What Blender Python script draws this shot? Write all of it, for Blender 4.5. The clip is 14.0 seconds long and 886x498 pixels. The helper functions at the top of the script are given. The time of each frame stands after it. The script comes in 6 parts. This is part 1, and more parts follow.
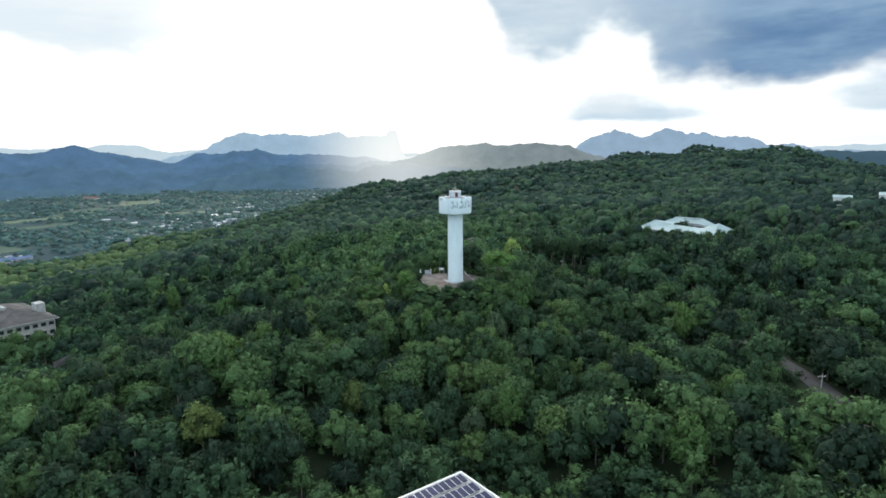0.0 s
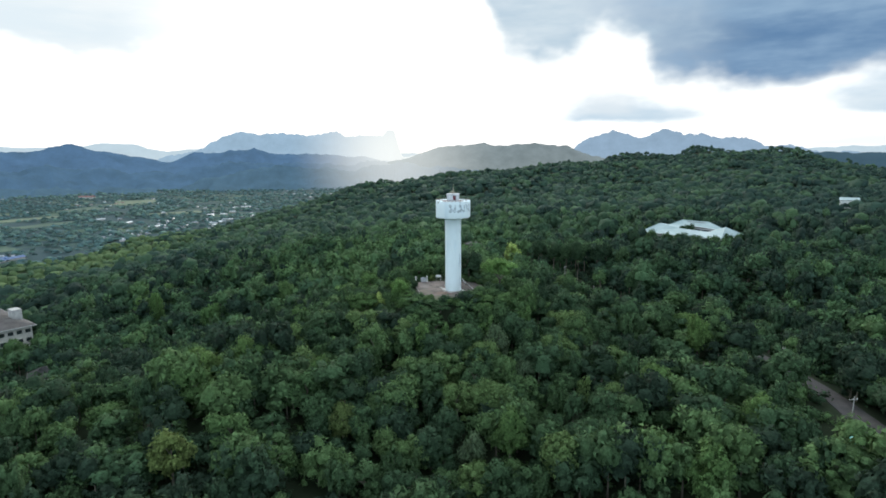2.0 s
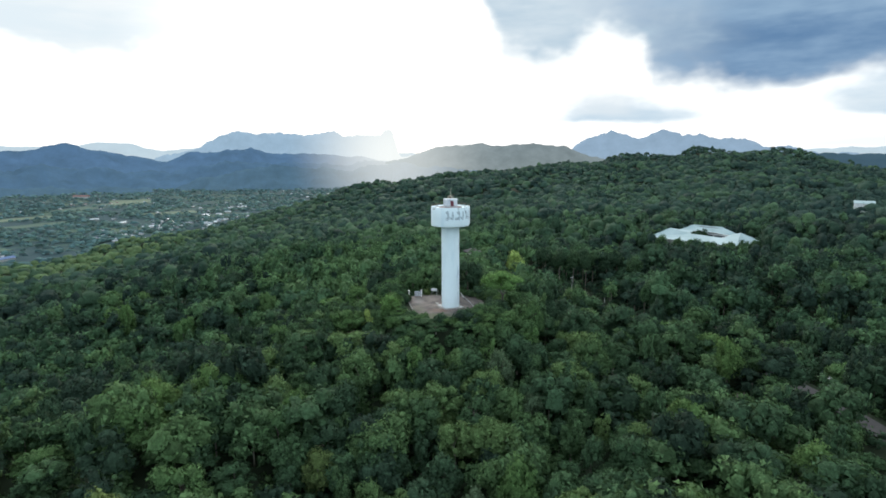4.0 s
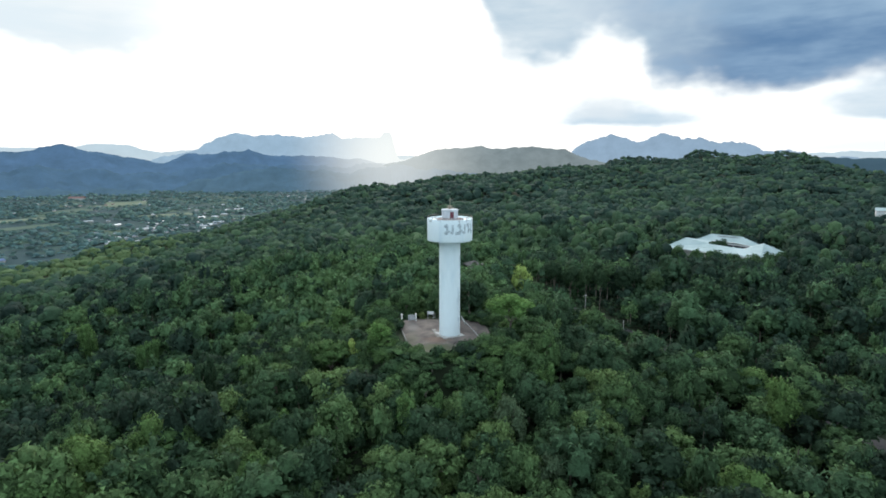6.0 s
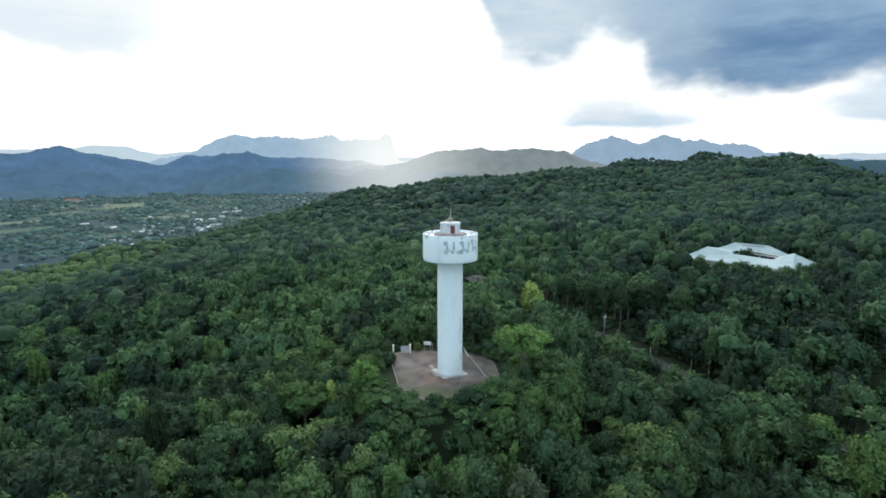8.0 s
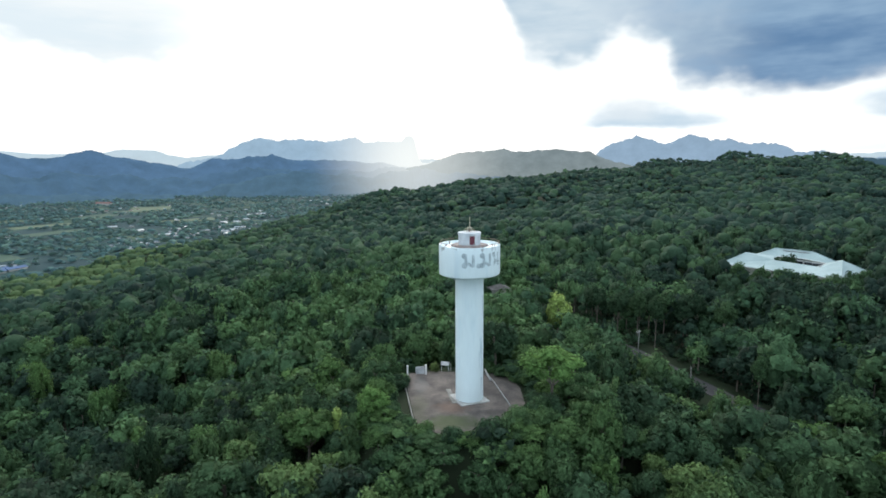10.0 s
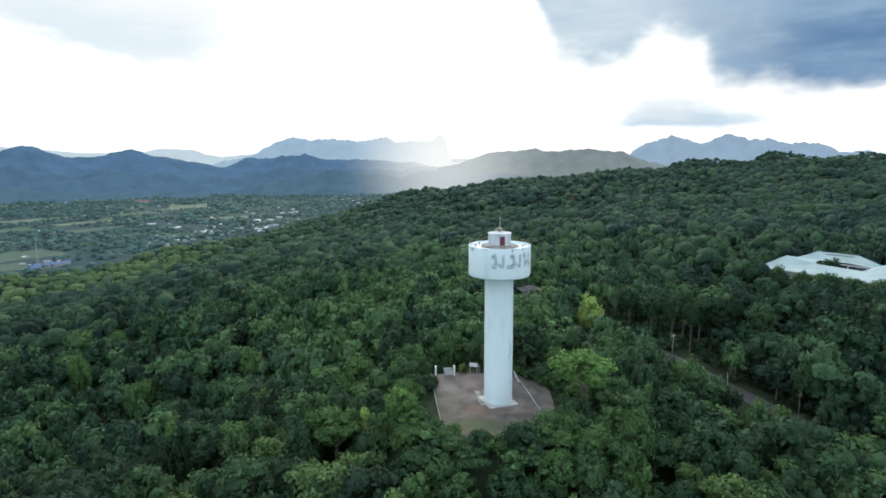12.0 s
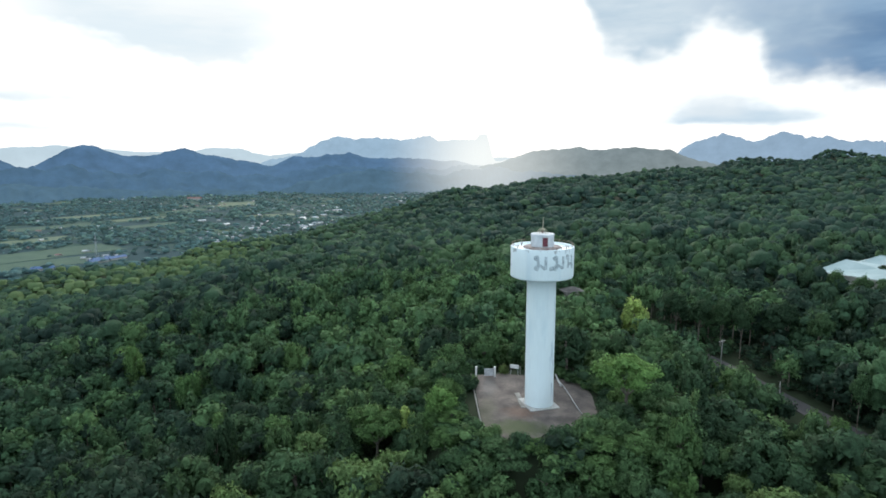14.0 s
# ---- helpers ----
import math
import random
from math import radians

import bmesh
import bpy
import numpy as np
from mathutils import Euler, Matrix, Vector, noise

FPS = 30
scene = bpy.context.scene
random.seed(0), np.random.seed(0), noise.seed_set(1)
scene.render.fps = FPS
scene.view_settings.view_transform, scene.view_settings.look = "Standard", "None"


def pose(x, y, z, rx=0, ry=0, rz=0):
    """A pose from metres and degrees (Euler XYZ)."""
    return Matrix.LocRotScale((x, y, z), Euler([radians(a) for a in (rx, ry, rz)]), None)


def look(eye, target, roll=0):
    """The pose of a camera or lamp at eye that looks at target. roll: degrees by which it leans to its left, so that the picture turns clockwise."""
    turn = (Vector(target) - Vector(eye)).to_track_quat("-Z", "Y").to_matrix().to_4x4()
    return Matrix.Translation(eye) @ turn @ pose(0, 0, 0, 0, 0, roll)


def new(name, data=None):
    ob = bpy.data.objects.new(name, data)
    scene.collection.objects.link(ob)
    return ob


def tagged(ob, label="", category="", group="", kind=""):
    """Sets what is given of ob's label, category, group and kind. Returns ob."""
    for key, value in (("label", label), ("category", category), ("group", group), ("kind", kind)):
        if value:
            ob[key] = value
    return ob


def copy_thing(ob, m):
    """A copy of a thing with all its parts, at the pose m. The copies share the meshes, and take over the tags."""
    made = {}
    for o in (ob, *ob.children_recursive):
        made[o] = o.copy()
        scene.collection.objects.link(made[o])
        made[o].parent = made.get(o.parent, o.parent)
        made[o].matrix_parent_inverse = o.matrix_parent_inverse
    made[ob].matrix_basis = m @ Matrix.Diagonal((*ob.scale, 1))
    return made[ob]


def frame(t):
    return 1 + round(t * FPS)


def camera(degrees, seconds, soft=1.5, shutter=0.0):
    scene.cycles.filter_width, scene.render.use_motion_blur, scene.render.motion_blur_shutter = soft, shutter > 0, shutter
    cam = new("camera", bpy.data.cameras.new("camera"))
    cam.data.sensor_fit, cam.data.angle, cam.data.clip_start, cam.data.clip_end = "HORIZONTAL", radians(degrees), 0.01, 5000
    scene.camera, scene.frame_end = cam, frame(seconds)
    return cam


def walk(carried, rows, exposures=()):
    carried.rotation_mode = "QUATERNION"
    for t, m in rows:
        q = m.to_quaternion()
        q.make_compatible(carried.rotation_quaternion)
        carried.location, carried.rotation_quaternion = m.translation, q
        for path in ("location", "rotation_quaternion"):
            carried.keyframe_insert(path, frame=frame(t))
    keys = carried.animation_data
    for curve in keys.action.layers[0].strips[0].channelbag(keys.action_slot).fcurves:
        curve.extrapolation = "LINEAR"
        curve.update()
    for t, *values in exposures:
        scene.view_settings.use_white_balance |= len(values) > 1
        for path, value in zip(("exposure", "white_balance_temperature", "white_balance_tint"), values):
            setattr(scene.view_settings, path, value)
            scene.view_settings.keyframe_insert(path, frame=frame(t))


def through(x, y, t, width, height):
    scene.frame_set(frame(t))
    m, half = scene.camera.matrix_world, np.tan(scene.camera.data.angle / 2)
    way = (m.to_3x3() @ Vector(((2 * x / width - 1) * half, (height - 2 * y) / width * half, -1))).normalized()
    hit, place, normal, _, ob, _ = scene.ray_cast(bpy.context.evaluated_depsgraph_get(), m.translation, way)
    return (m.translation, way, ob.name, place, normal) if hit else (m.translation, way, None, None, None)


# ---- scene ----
import functools

cam = camera(75.0, 14.0, soft=1.7)
PATH = [
    (0, (-2.378, -163.882, 37.721), (-2.379, -161.91, 37.389), -0.6),
    (0.5, (-2.432, -162.056, 37.734), (-2.429, -160.084, 37.4), -0.5),
    (1, (-2.364, -159.832, 37.75), (-2.36, -157.859, 37.417), -0.5),
    (1.5, (-2.282, -157.004, 37.757), (-2.276, -155.032, 37.425), -0.5),
    (2, (-2.171, -153.712, 37.787), (-2.164, -151.74, 37.455), -0.4),
    (2.5, (-2.028, -149.941, 37.808), (-2.019, -147.969, 37.476), -0.4),
    (3, (-1.902, -146.01, 37.778), (-1.892, -144.038, 37.445), -0.4),
    (3.2, (-1.856, -144.264, 37.779), (-1.845, -142.292, 37.446), -0.4),
    (5.3, (-1.545, -123.845, 37.74), (-1.525, -121.872, 37.414), -0.0),
    (5.5, (-1.52, -121.793, 37.738), (-1.502, -119.819, 37.413), -0.1),
    (6, (-1.457, -116.609, 37.752), (-1.437, -114.635, 37.429), -0.0),
    (6.5, (-1.366, -111.497, 37.742), (-1.346, -109.523, 37.421), 0.0),
    (7, (-1.228, -106.241, 37.729), (-1.207, -104.267, 37.409), 0.0),
    (7.5, (-1.158, -100.786, 37.706), (-1.137, -98.811, 37.389), 0.0),
    (8, (-1.065, -95.862, 37.717), (-1.045, -93.887, 37.4), 0.0),
    (8.2, (-1.025, -94.361, 37.717), (-1.007, -92.386, 37.404), 0.0),
    (10.5, (-0.235, -84.886, 37.829), (-0.32, -82.913, 37.518), -0.4),
    (11, (-0.281, -84.6, 37.79), (-0.39, -82.628, 37.476), -0.3),
    (11.5, (-0.283, -84.816, 37.775), (-0.418, -82.846, 37.461), -0.3),
    (12, (-0.296, -84.924, 37.777), (-0.458, -82.955, 37.465), -0.3),
    (12.5, (-0.301, -84.915, 37.816), (-0.496, -82.949, 37.503), -0.3),
    (13, (-0.302, -84.848, 37.884), (-0.528, -82.885, 37.57), -0.3),
    (13.5, (-0.323, -84.75, 37.945), (-0.578, -82.791, 37.63), -0.3),
    (14, (-0.345, -84.759, 38.009), (-0.65, -82.808, 37.693), -0.3),
]
walk(cam, [(t, look(e, g, r)) for t, e, g, r in PATH])

# ---- sky and sun ----
SUN_AZ, SUN_EL = -4.0, 24.0  # degrees from the heading, and above the horizon


def build_sky():
    w = bpy.data.worlds.new("sky")
    scene.world = w
    w.use_nodes = True
    nt = w.node_tree
    nt.nodes.clear()
    L = nt.links.new

    def math_node(op, a, b=None, c=None):
        n = nt.nodes.new("ShaderNodeMath")
        n.operation = op
        for i, v in enumerate((a, b, c)):
            if v is None:
                continue
            if isinstance(v, (int, float)):
                n.inputs[i].default_value = v
            else:
                L(v, n.inputs[i])
        return n.outputs[0]

    tc = nt.nodes.new("ShaderNodeTexCoord")
    sep = nt.nodes.new("ShaderNodeSeparateXYZ")
    L(tc.outputs["Generated"], sep.inputs[0])
    az = math_node("MULTIPLY", math_node("ARCTAN2", sep.outputs[0], sep.outputs[1]), 57.2958)
    el = math_node("MULTIPLY", math_node("ARCSINE", sep.outputs[2]), 57.2958)

    def cloud_noise(sx, sy, scale, detail, shift):
        comb = nt.nodes.new("ShaderNodeCombineXYZ")
        L(math_node("MULTIPLY", az, sx), comb.inputs[0])
        L(math_node("MULTIPLY", el, sy), comb.inputs[1])
        comb.inputs[2].default_value = shift
        n = nt.nodes.new("ShaderNodeTexNoise")
        n.inputs["Scale"].default_value = scale
        n.inputs["Detail"].default_value = detail
        n.inputs["Roughness"].default_value = 0.55
        L(comb.outputs[0], n.inputs["Vector"])
        return math_node("SUBTRACT", n.outputs["Fac"], 0.5)

    ragged = math_node("ADD", cloud_noise(0.10, 0.22, 1.1, 4, 3.1), math_node("MULTIPLY", cloud_noise(0.10, 0.20, 4.0, 6, 5.7), 0.16))
    streaky = cloud_noise(0.06, 0.30, 1.2, 4, 8.4)

    def patch(a0, e0, a, b, rag, soft):
        da = math_node("DIVIDE", math_node("SUBTRACT", az, a0), a)
        de = math_node("DIVIDE", math_node("SUBTRACT", el, e0), b)
        d = math_node("SQRT", math_node("ADD", math_node("MULTIPLY", da, da), math_node("MULTIPLY", de, de)))
        d = math_node("ADD", d, math_node("MULTIPLY", ragged, rag))
        m = nt.nodes.new("ShaderNodeMapRange")
        m.interpolation_type = "SMOOTHSTEP"
        L(d, m.inputs[0])
        m.inputs[1].default_value, m.inputs[2].default_value = 1.0 + soft, 1.0 - soft
        return m.outputs[0]

    def mix(fac, a, b):
        n = nt.nodes.new("ShaderNodeMix")
        n.data_type = "RGBA"
        if isinstance(fac, (int, float)):
            n.inputs[0].default_value = fac
        else:
            L(fac, n.inputs[0])
        for k, v in ((6, a), (7, b)):
            if isinstance(v, tuple):
                n.inputs[k].default_value = (*v, 1)
            else:
                L(v, n.inputs[k])
        return n.outputs[2]

    sky = nt.nodes.new("ShaderNodeTexSky")
    sky.sky_type = "NISHITA"
    sky.sun_disc = False
    sky.sun_elevation = radians(SUN_EL)
    sky.sun_rotation = radians(SUN_AZ)
    blue = nt.nodes.new("ShaderNodeVectorMath")
    blue.operation = "SCALE"
    L(sky.outputs[0], blue.inputs[0])
    blue.inputs["Scale"].default_value = 0.10

    # a thin bright overcast over the blue, thicker towards the sun
    front = nt.nodes.new("ShaderNodeMapRange")
    front.interpolation_type = "SMOOTHSTEP"
    L(math_node("ABSOLUTE", math_node("SUBTRACT", az, SUN_AZ)), front.inputs[0])
    front.inputs[1].default_value, front.inputs[2].default_value = 140.0, 25.0
    high = nt.nodes.new("ShaderNodeMapRange")
    high.interpolation_type = "SMOOTHSTEP"
    L(el, high.inputs[0])
    high.inputs[1].default_value, high.inputs[2].default_value = 14.0, 70.0
    veil = mix(front.outputs[0], (0.92, 1.18, 1.38), (1.25, 1.26, 1.24))
    veil = mix(high.outputs[0], veil, (1.18, 1.36, 1.50))
    broken = nt.nodes.new("ShaderNodeMapRange")
    L(streaky, broken.inputs[0])
    broken.inputs[1].default_value, broken.inputs[2].default_value = -0.30, 0.02
    broken.inputs[3].default_value, broken.inputs[4].default_value = 0.80, 0.99
    col = mix(broken.outputs[0], blue.outputs[0], veil)
    def ease(v, lo, hi):
        m = nt.nodes.new("ShaderNodeMapRange")
        m.interpolation_type = "SMOOTHSTEP"
        L(v, m.inputs[0])
        m.inputs[1].default_value, m.inputs[2].default_value = lo, hi
        return m.outputs[0]

    billow = math_node("ADD", cloud_noise(0.12, 0.20, 1.5, 3, 2.3), math_node("MULTIPLY", cloud_noise(0.12, 0.20, 5.0, 3, 6.1), 0.14))
    bands = math_node("ADD", cloud_noise(0.05, 0.28, 1.3, 5, 4.4), math_node("MULTIPLY", cloud_noise(0.07, 0.30, 4.4, 5, 9.7), 0.30))

    # the rain cloud: its lower edge by azimuth, in degrees
    edge = nt.nodes.new("ShaderNodeValToRGB")
    line = [(0, 30), (3, 20), (4.1, 14.1), (5.3, 11.5), (6.3, 9.8), (9.5, 9.2), (12.1, 9.4), (13.6, 10.4), (15.1, 10.9), (17.1, 10.1), (18.9, 9.2), (19.9, 7.4), (22.2, 5.9), (24.9, 5.4), (33, 5.6), (37.2, 6.0), (48, 7), (54, 12), (60, 30)]
    while len(edge.color_ramp.elements) < len(line):
        edge.color_ramp.elements.new(0.5)
    for e, (q, h) in zip(edge.color_ramp.elements, line):
        e.position, e.color = q / 60, (h / 30, h / 30, h / 30, 1)
    L(math_node("DIVIDE", az, 60.0), edge.inputs[0])
    depth = math_node("SUBTRACT", el, math_node("MULTIPLY", edge.outputs[0], 30.0))
    ragged_depth = math_node("ADD", depth, math_node("MULTIPLY", billow, 5.0))
    below_top = ease(el, 34.0, 24.0)
    east = ease(math_node("ADD", math_node("ADD", az, math_node("MULTIPLY", bands, 16.0)), math_node("MULTIPLY", billow, 12.0)), 11.0, 27.0)
    thin = mix(ease(bands, -0.25, 0.25), (0.48, 0.62, 0.74), (0.70, 0.80, 0.87))
    thick = mix(ease(math_node("ADD", bands, math_node("MULTIPLY", billow, 0.5)), -0.28, 0.30), (0.120, 0.235, 0.415), (0.290, 0.440, 0.620))
    thick = mix(math_node("MULTIPLY", ease(math_node("ADD", depth, math_node("MULTIPLY", bands, 5.0)), 3.4, 7.5), 0.55), thick, (0.36, 0.52, 0.68))
    body = mix(east, thin, thick)
    # a bright soft fringe outside, then the body with a firmer base towards the east
    col = mix(math_node("MULTIPLY", math_node("MULTIPLY", ease(ragged_depth, -2.6, 1.2), below_top), 0.70), col, (0.80, 0.88, 0.93))
    col = mix(math_node("MULTIPLY", ease(ragged_depth, -0.9, 1.5), below_top), col, body)

    def low_cloud(a0, base, a, b, colour, amount):
        """A small flat-based cloud."""
        m = math_node("MULTIPLY", patch(a0, base, a, b, 2.0, 0.55), ease(math_node("ADD", el, math_node("MULTIPLY", billow, 1.2)), base - 0.35, base + 0.35))
        return mix(math_node("MULTIPLY", m, amount), col, colour)

    shade = mix(ease(bands, -0.2, 0.25), (0.48, 0.645, 0.79), (0.70, 0.81, 0.89))
    col = low_cloud(18.2, 2.75, 5.2, 1.9, shade, 0.95)
    col = low_cloud(16.2, 3.4, 2.4, 2.6, (0.76, 0.84, 0.90), 0.7)
    col = low_cloud(36.8, 2.8, 4.8, 2.6, shade, 0.95)
    col = low_cloud(36.0, 0.35, 6.0, 1.0, (0.80, 0.86, 0.90), 0.6)
    # pale veils in the west
    pale = mix(ease(bands, -0.2, 0.25), (0.70, 0.82, 0.90), (0.86, 0.92, 0.95))
    west = math_node("ADD", math_node("SUBTRACT", el, 8.4), math_node("ADD", math_node("MULTIPLY", billow, 5.0), math_node("MULTIPLY", math_node("ABSOLUTE", math_node("ADD", az, 31.0)), -0.16)))
    col = mix(math_node("MULTIPLY", math_node("MULTIPLY", ease(west, -0.7, 0.9), ease(el, 17.0, 12.0)), math_node("MULTIPLY", math_node("MULTIPLY", ease(az, -19.0, -29.0), ease(az, -48.0, -40.0)), 0.85)), col, pale)
    col = low_cloud(-46.5, 4.6, 6.5, 0.9, pale, 0.85)
    col = low_cloud(-47.5, 2.2, 7.0, 0.8, pale, 0.85)
    bg = nt.nodes.new("ShaderNodeBackground")
    L(col, bg.inputs[0])
    bg.inputs[1].default_value = 1.0
    out = nt.nodes.new("ShaderNodeOutputWorld")
    L(bg.outputs[0], out.inputs[0])


build_sky()
sun = new("sun", bpy.data.lights.new("sun", "SUN"))
sun.data.energy, sun.data.angle, sun.data.color = 2.2, radians(20), (1.0, 0.95, 0.86)
sun.matrix_world = look((0, 0, 300), (-math.sin(radians(SUN_AZ)), -math.cos(radians(SUN_AZ)), 300 - math.tan(radians(SUN_EL))))
scene.view_settings.exposure = 0.0


# ---- materials ----
def surf(name, a, b, scale=1.0, rough=0.8, bump=0.2, metal=0.0, fine=None, stretch=(1, 1, 1), contrast=(0.35, 0.65), spec=0.3, fine_amount=0.35):
    """Two tones mixed by a coarse noise, with a finer grain on top."""
    m = bpy.data.materials.new(name)
    m.use_nodes = True
    nt = m.node_tree
    L = nt.links.new
    p = nt.nodes["Principled BSDF"]
    p.inputs["Roughness"].default_value = rough
    p.inputs["Metallic"].default_value = metal
    p.inputs["Specular IOR Level"].default_value = spec
    geo = nt.nodes.new("ShaderNodeNewGeometry")
    mp = nt.nodes.new("ShaderNodeMapping")
    mp.inputs["Scale"].default_value = stretch
    L(geo.outputs["Position"], mp.inputs[0])
    n1 = nt.nodes.new("ShaderNodeTexNoise")
    n1.inputs["Scale"].default_value, n1.inputs["Detail"].default_value = scale, 6
    L(mp.outputs[0], n1.inputs["Vector"])
    r = nt.nodes.new("ShaderNodeMapRange")
    r.inputs[1].default_value, r.inputs[2].default_value = contrast
    L(n1.outputs["Fac"], r.inputs[0])
    mx = nt.nodes.new("ShaderNodeMix")
    mx.data_type = "RGBA"
    mx.inputs[6].default_value, mx.inputs[7].default_value = (*a, 1), (*b, 1)
    L(r.outputs[0], mx.inputs[0])
    n2 = nt.nodes.new("ShaderNodeTexNoise")
    n2.inputs["Scale"].default_value, n2.inputs["Detail"].default_value = fine or scale * 9, 4
    L(mp.outputs[0], n2.inputs["Vector"])
    r2 = nt.nodes.new("ShaderNodeMapRange")
    r2.inputs[3].default_value, r2.inputs[4].default_value = 1 - fine_amount, 1 + fine_amount
    L(n2.outputs["Fac"], r2.inputs[0])
    ml = nt.nodes.new("ShaderNodeMix")
    ml.data_type, ml.blend_type = "RGBA", "MULTIPLY"
    ml.inputs[0].default_value = 1.0
    L(mx.outputs[2], ml.inputs[6])
    L(r2.outputs[0], ml.inputs[7])
    L(ml.outputs[2], p.inputs["Base Color"])
    if bump:
        bp = nt.nodes.new("ShaderNodeBump")
        bp.inputs["Strength"].default_value = bump
        bp.inputs["Distance"].default_value = 0.05
        L(n2.outputs["Fac"], bp.inputs["Height"])
        L(bp.outputs[0], p.inputs["Normal"])
    return m


def leaf_material(name, stops, per_tree="object", through=0.28, rough=0.8, spread=0.42, mottle=0.50):
    """Foliage: a tone for each tree, a spread for each tuft, and light that comes through the leaves."""
    m = bpy.data.materials.new(name)
    m.use_nodes = True
    nt = m.node_tree
    nt.nodes.clear()
    L = nt.links.new
    if per_tree == "object":
        n = nt.nodes.new("ShaderNodeObjectInfo")
        tone = n.outputs["Random"]
    else:
        n = nt.nodes.new("ShaderNodeAttribute")
        n.attribute_name = "tint"
        tone = n.outputs["Fac"]
    ramp = nt.nodes.new("ShaderNodeValToRGB")
    L(tone, ramp.inputs[0])
    while len(ramp.color_ramp.elements) < len(stops):
        ramp.color_ramp.elements.new(0.5)
    for e, (pos, c) in zip(ramp.color_ramp.elements, stops):
        e.position, e.color = pos, (c[0] * 1.06, c[1] * 1.16, c[2] * 1.16, 1)
    geo = nt.nodes.new("ShaderNodeNewGeometry")
    r = nt.nodes.new("ShaderNodeMapRange")
    r.inputs[3].default_value, r.inputs[4].default_value = 1 - spread, 1 + spread
    L(geo.outputs["Random Per Island"], r.inputs[0])
    ns = nt.nodes.new("ShaderNodeTexNoise")
    ns.inputs["Scale"].default_value, ns.inputs["Detail"].default_value, ns.inputs["Roughness"].default_value = 2.0, 6, 0.72
    L(geo.outputs["Position"], ns.inputs["Vector"])
    r2 = nt.nodes.new("ShaderNodeMapRange")
    r2.inputs[1].default_value, r2.inputs[2].default_value = 0.3, 0.7
    r2.inputs[3].default_value, r2.inputs[4].default_value = 1 - mottle, 1 + mottle
    L(ns.outputs["Fac"], r2.inputs[0])
    k = nt.nodes.new("ShaderNodeMath")
    k.operation = "MULTIPLY"
    L(r.outputs[0], k.inputs[0])
    L(r2.outputs[0], k.inputs[1])
    mx = nt.nodes.new("ShaderNodeMix")
    mx.data_type, mx.blend_type = "RGBA", "MULTIPLY"
    mx.inputs[0].default_value = 1.0
    L(ramp.outputs[0], mx.inputs[6])
    L(k.outputs[0], mx.inputs[7])
    p = nt.nodes.new("ShaderNodeBsdfPrincipled")
    p.inputs["Roughness"].default_value = rough
    p.inputs["Specular IOR Level"].default_value = 0.08
    L(mx.outputs[2], p.inputs["Base Color"])
    leafy = nt.nodes.new("ShaderNodeTexNoise")
    leafy.inputs["Scale"].default_value, leafy.inputs["Detail"].default_value = 4.0, 4
    L(geo.outputs["Position"], leafy.inputs["Vector"])
    bp = nt.nodes.new("ShaderNodeBump")
    bp.inputs["Strength"].default_value, bp.inputs["Distance"].default_value = 0.8, 0.3
    L(leafy.outputs["Fac"], bp.inputs["Height"])
    L(bp.outputs[0], p.inputs["Normal"])
    tr = nt.nodes.new("ShaderNodeBsdfTranslucent")
    L(mx.outputs[2], tr.inputs[0])
    ms = nt.nodes.new("ShaderNodeMixShader")
    ms.inputs[0].default_value = through
    L(p.outputs[0], ms.inputs[1])
    L(tr.outputs[0], ms.inputs[2])
    out = nt.nodes.new("ShaderNodeOutputMaterial")
    L(ms.outputs[0], out.inputs[0])
    return m


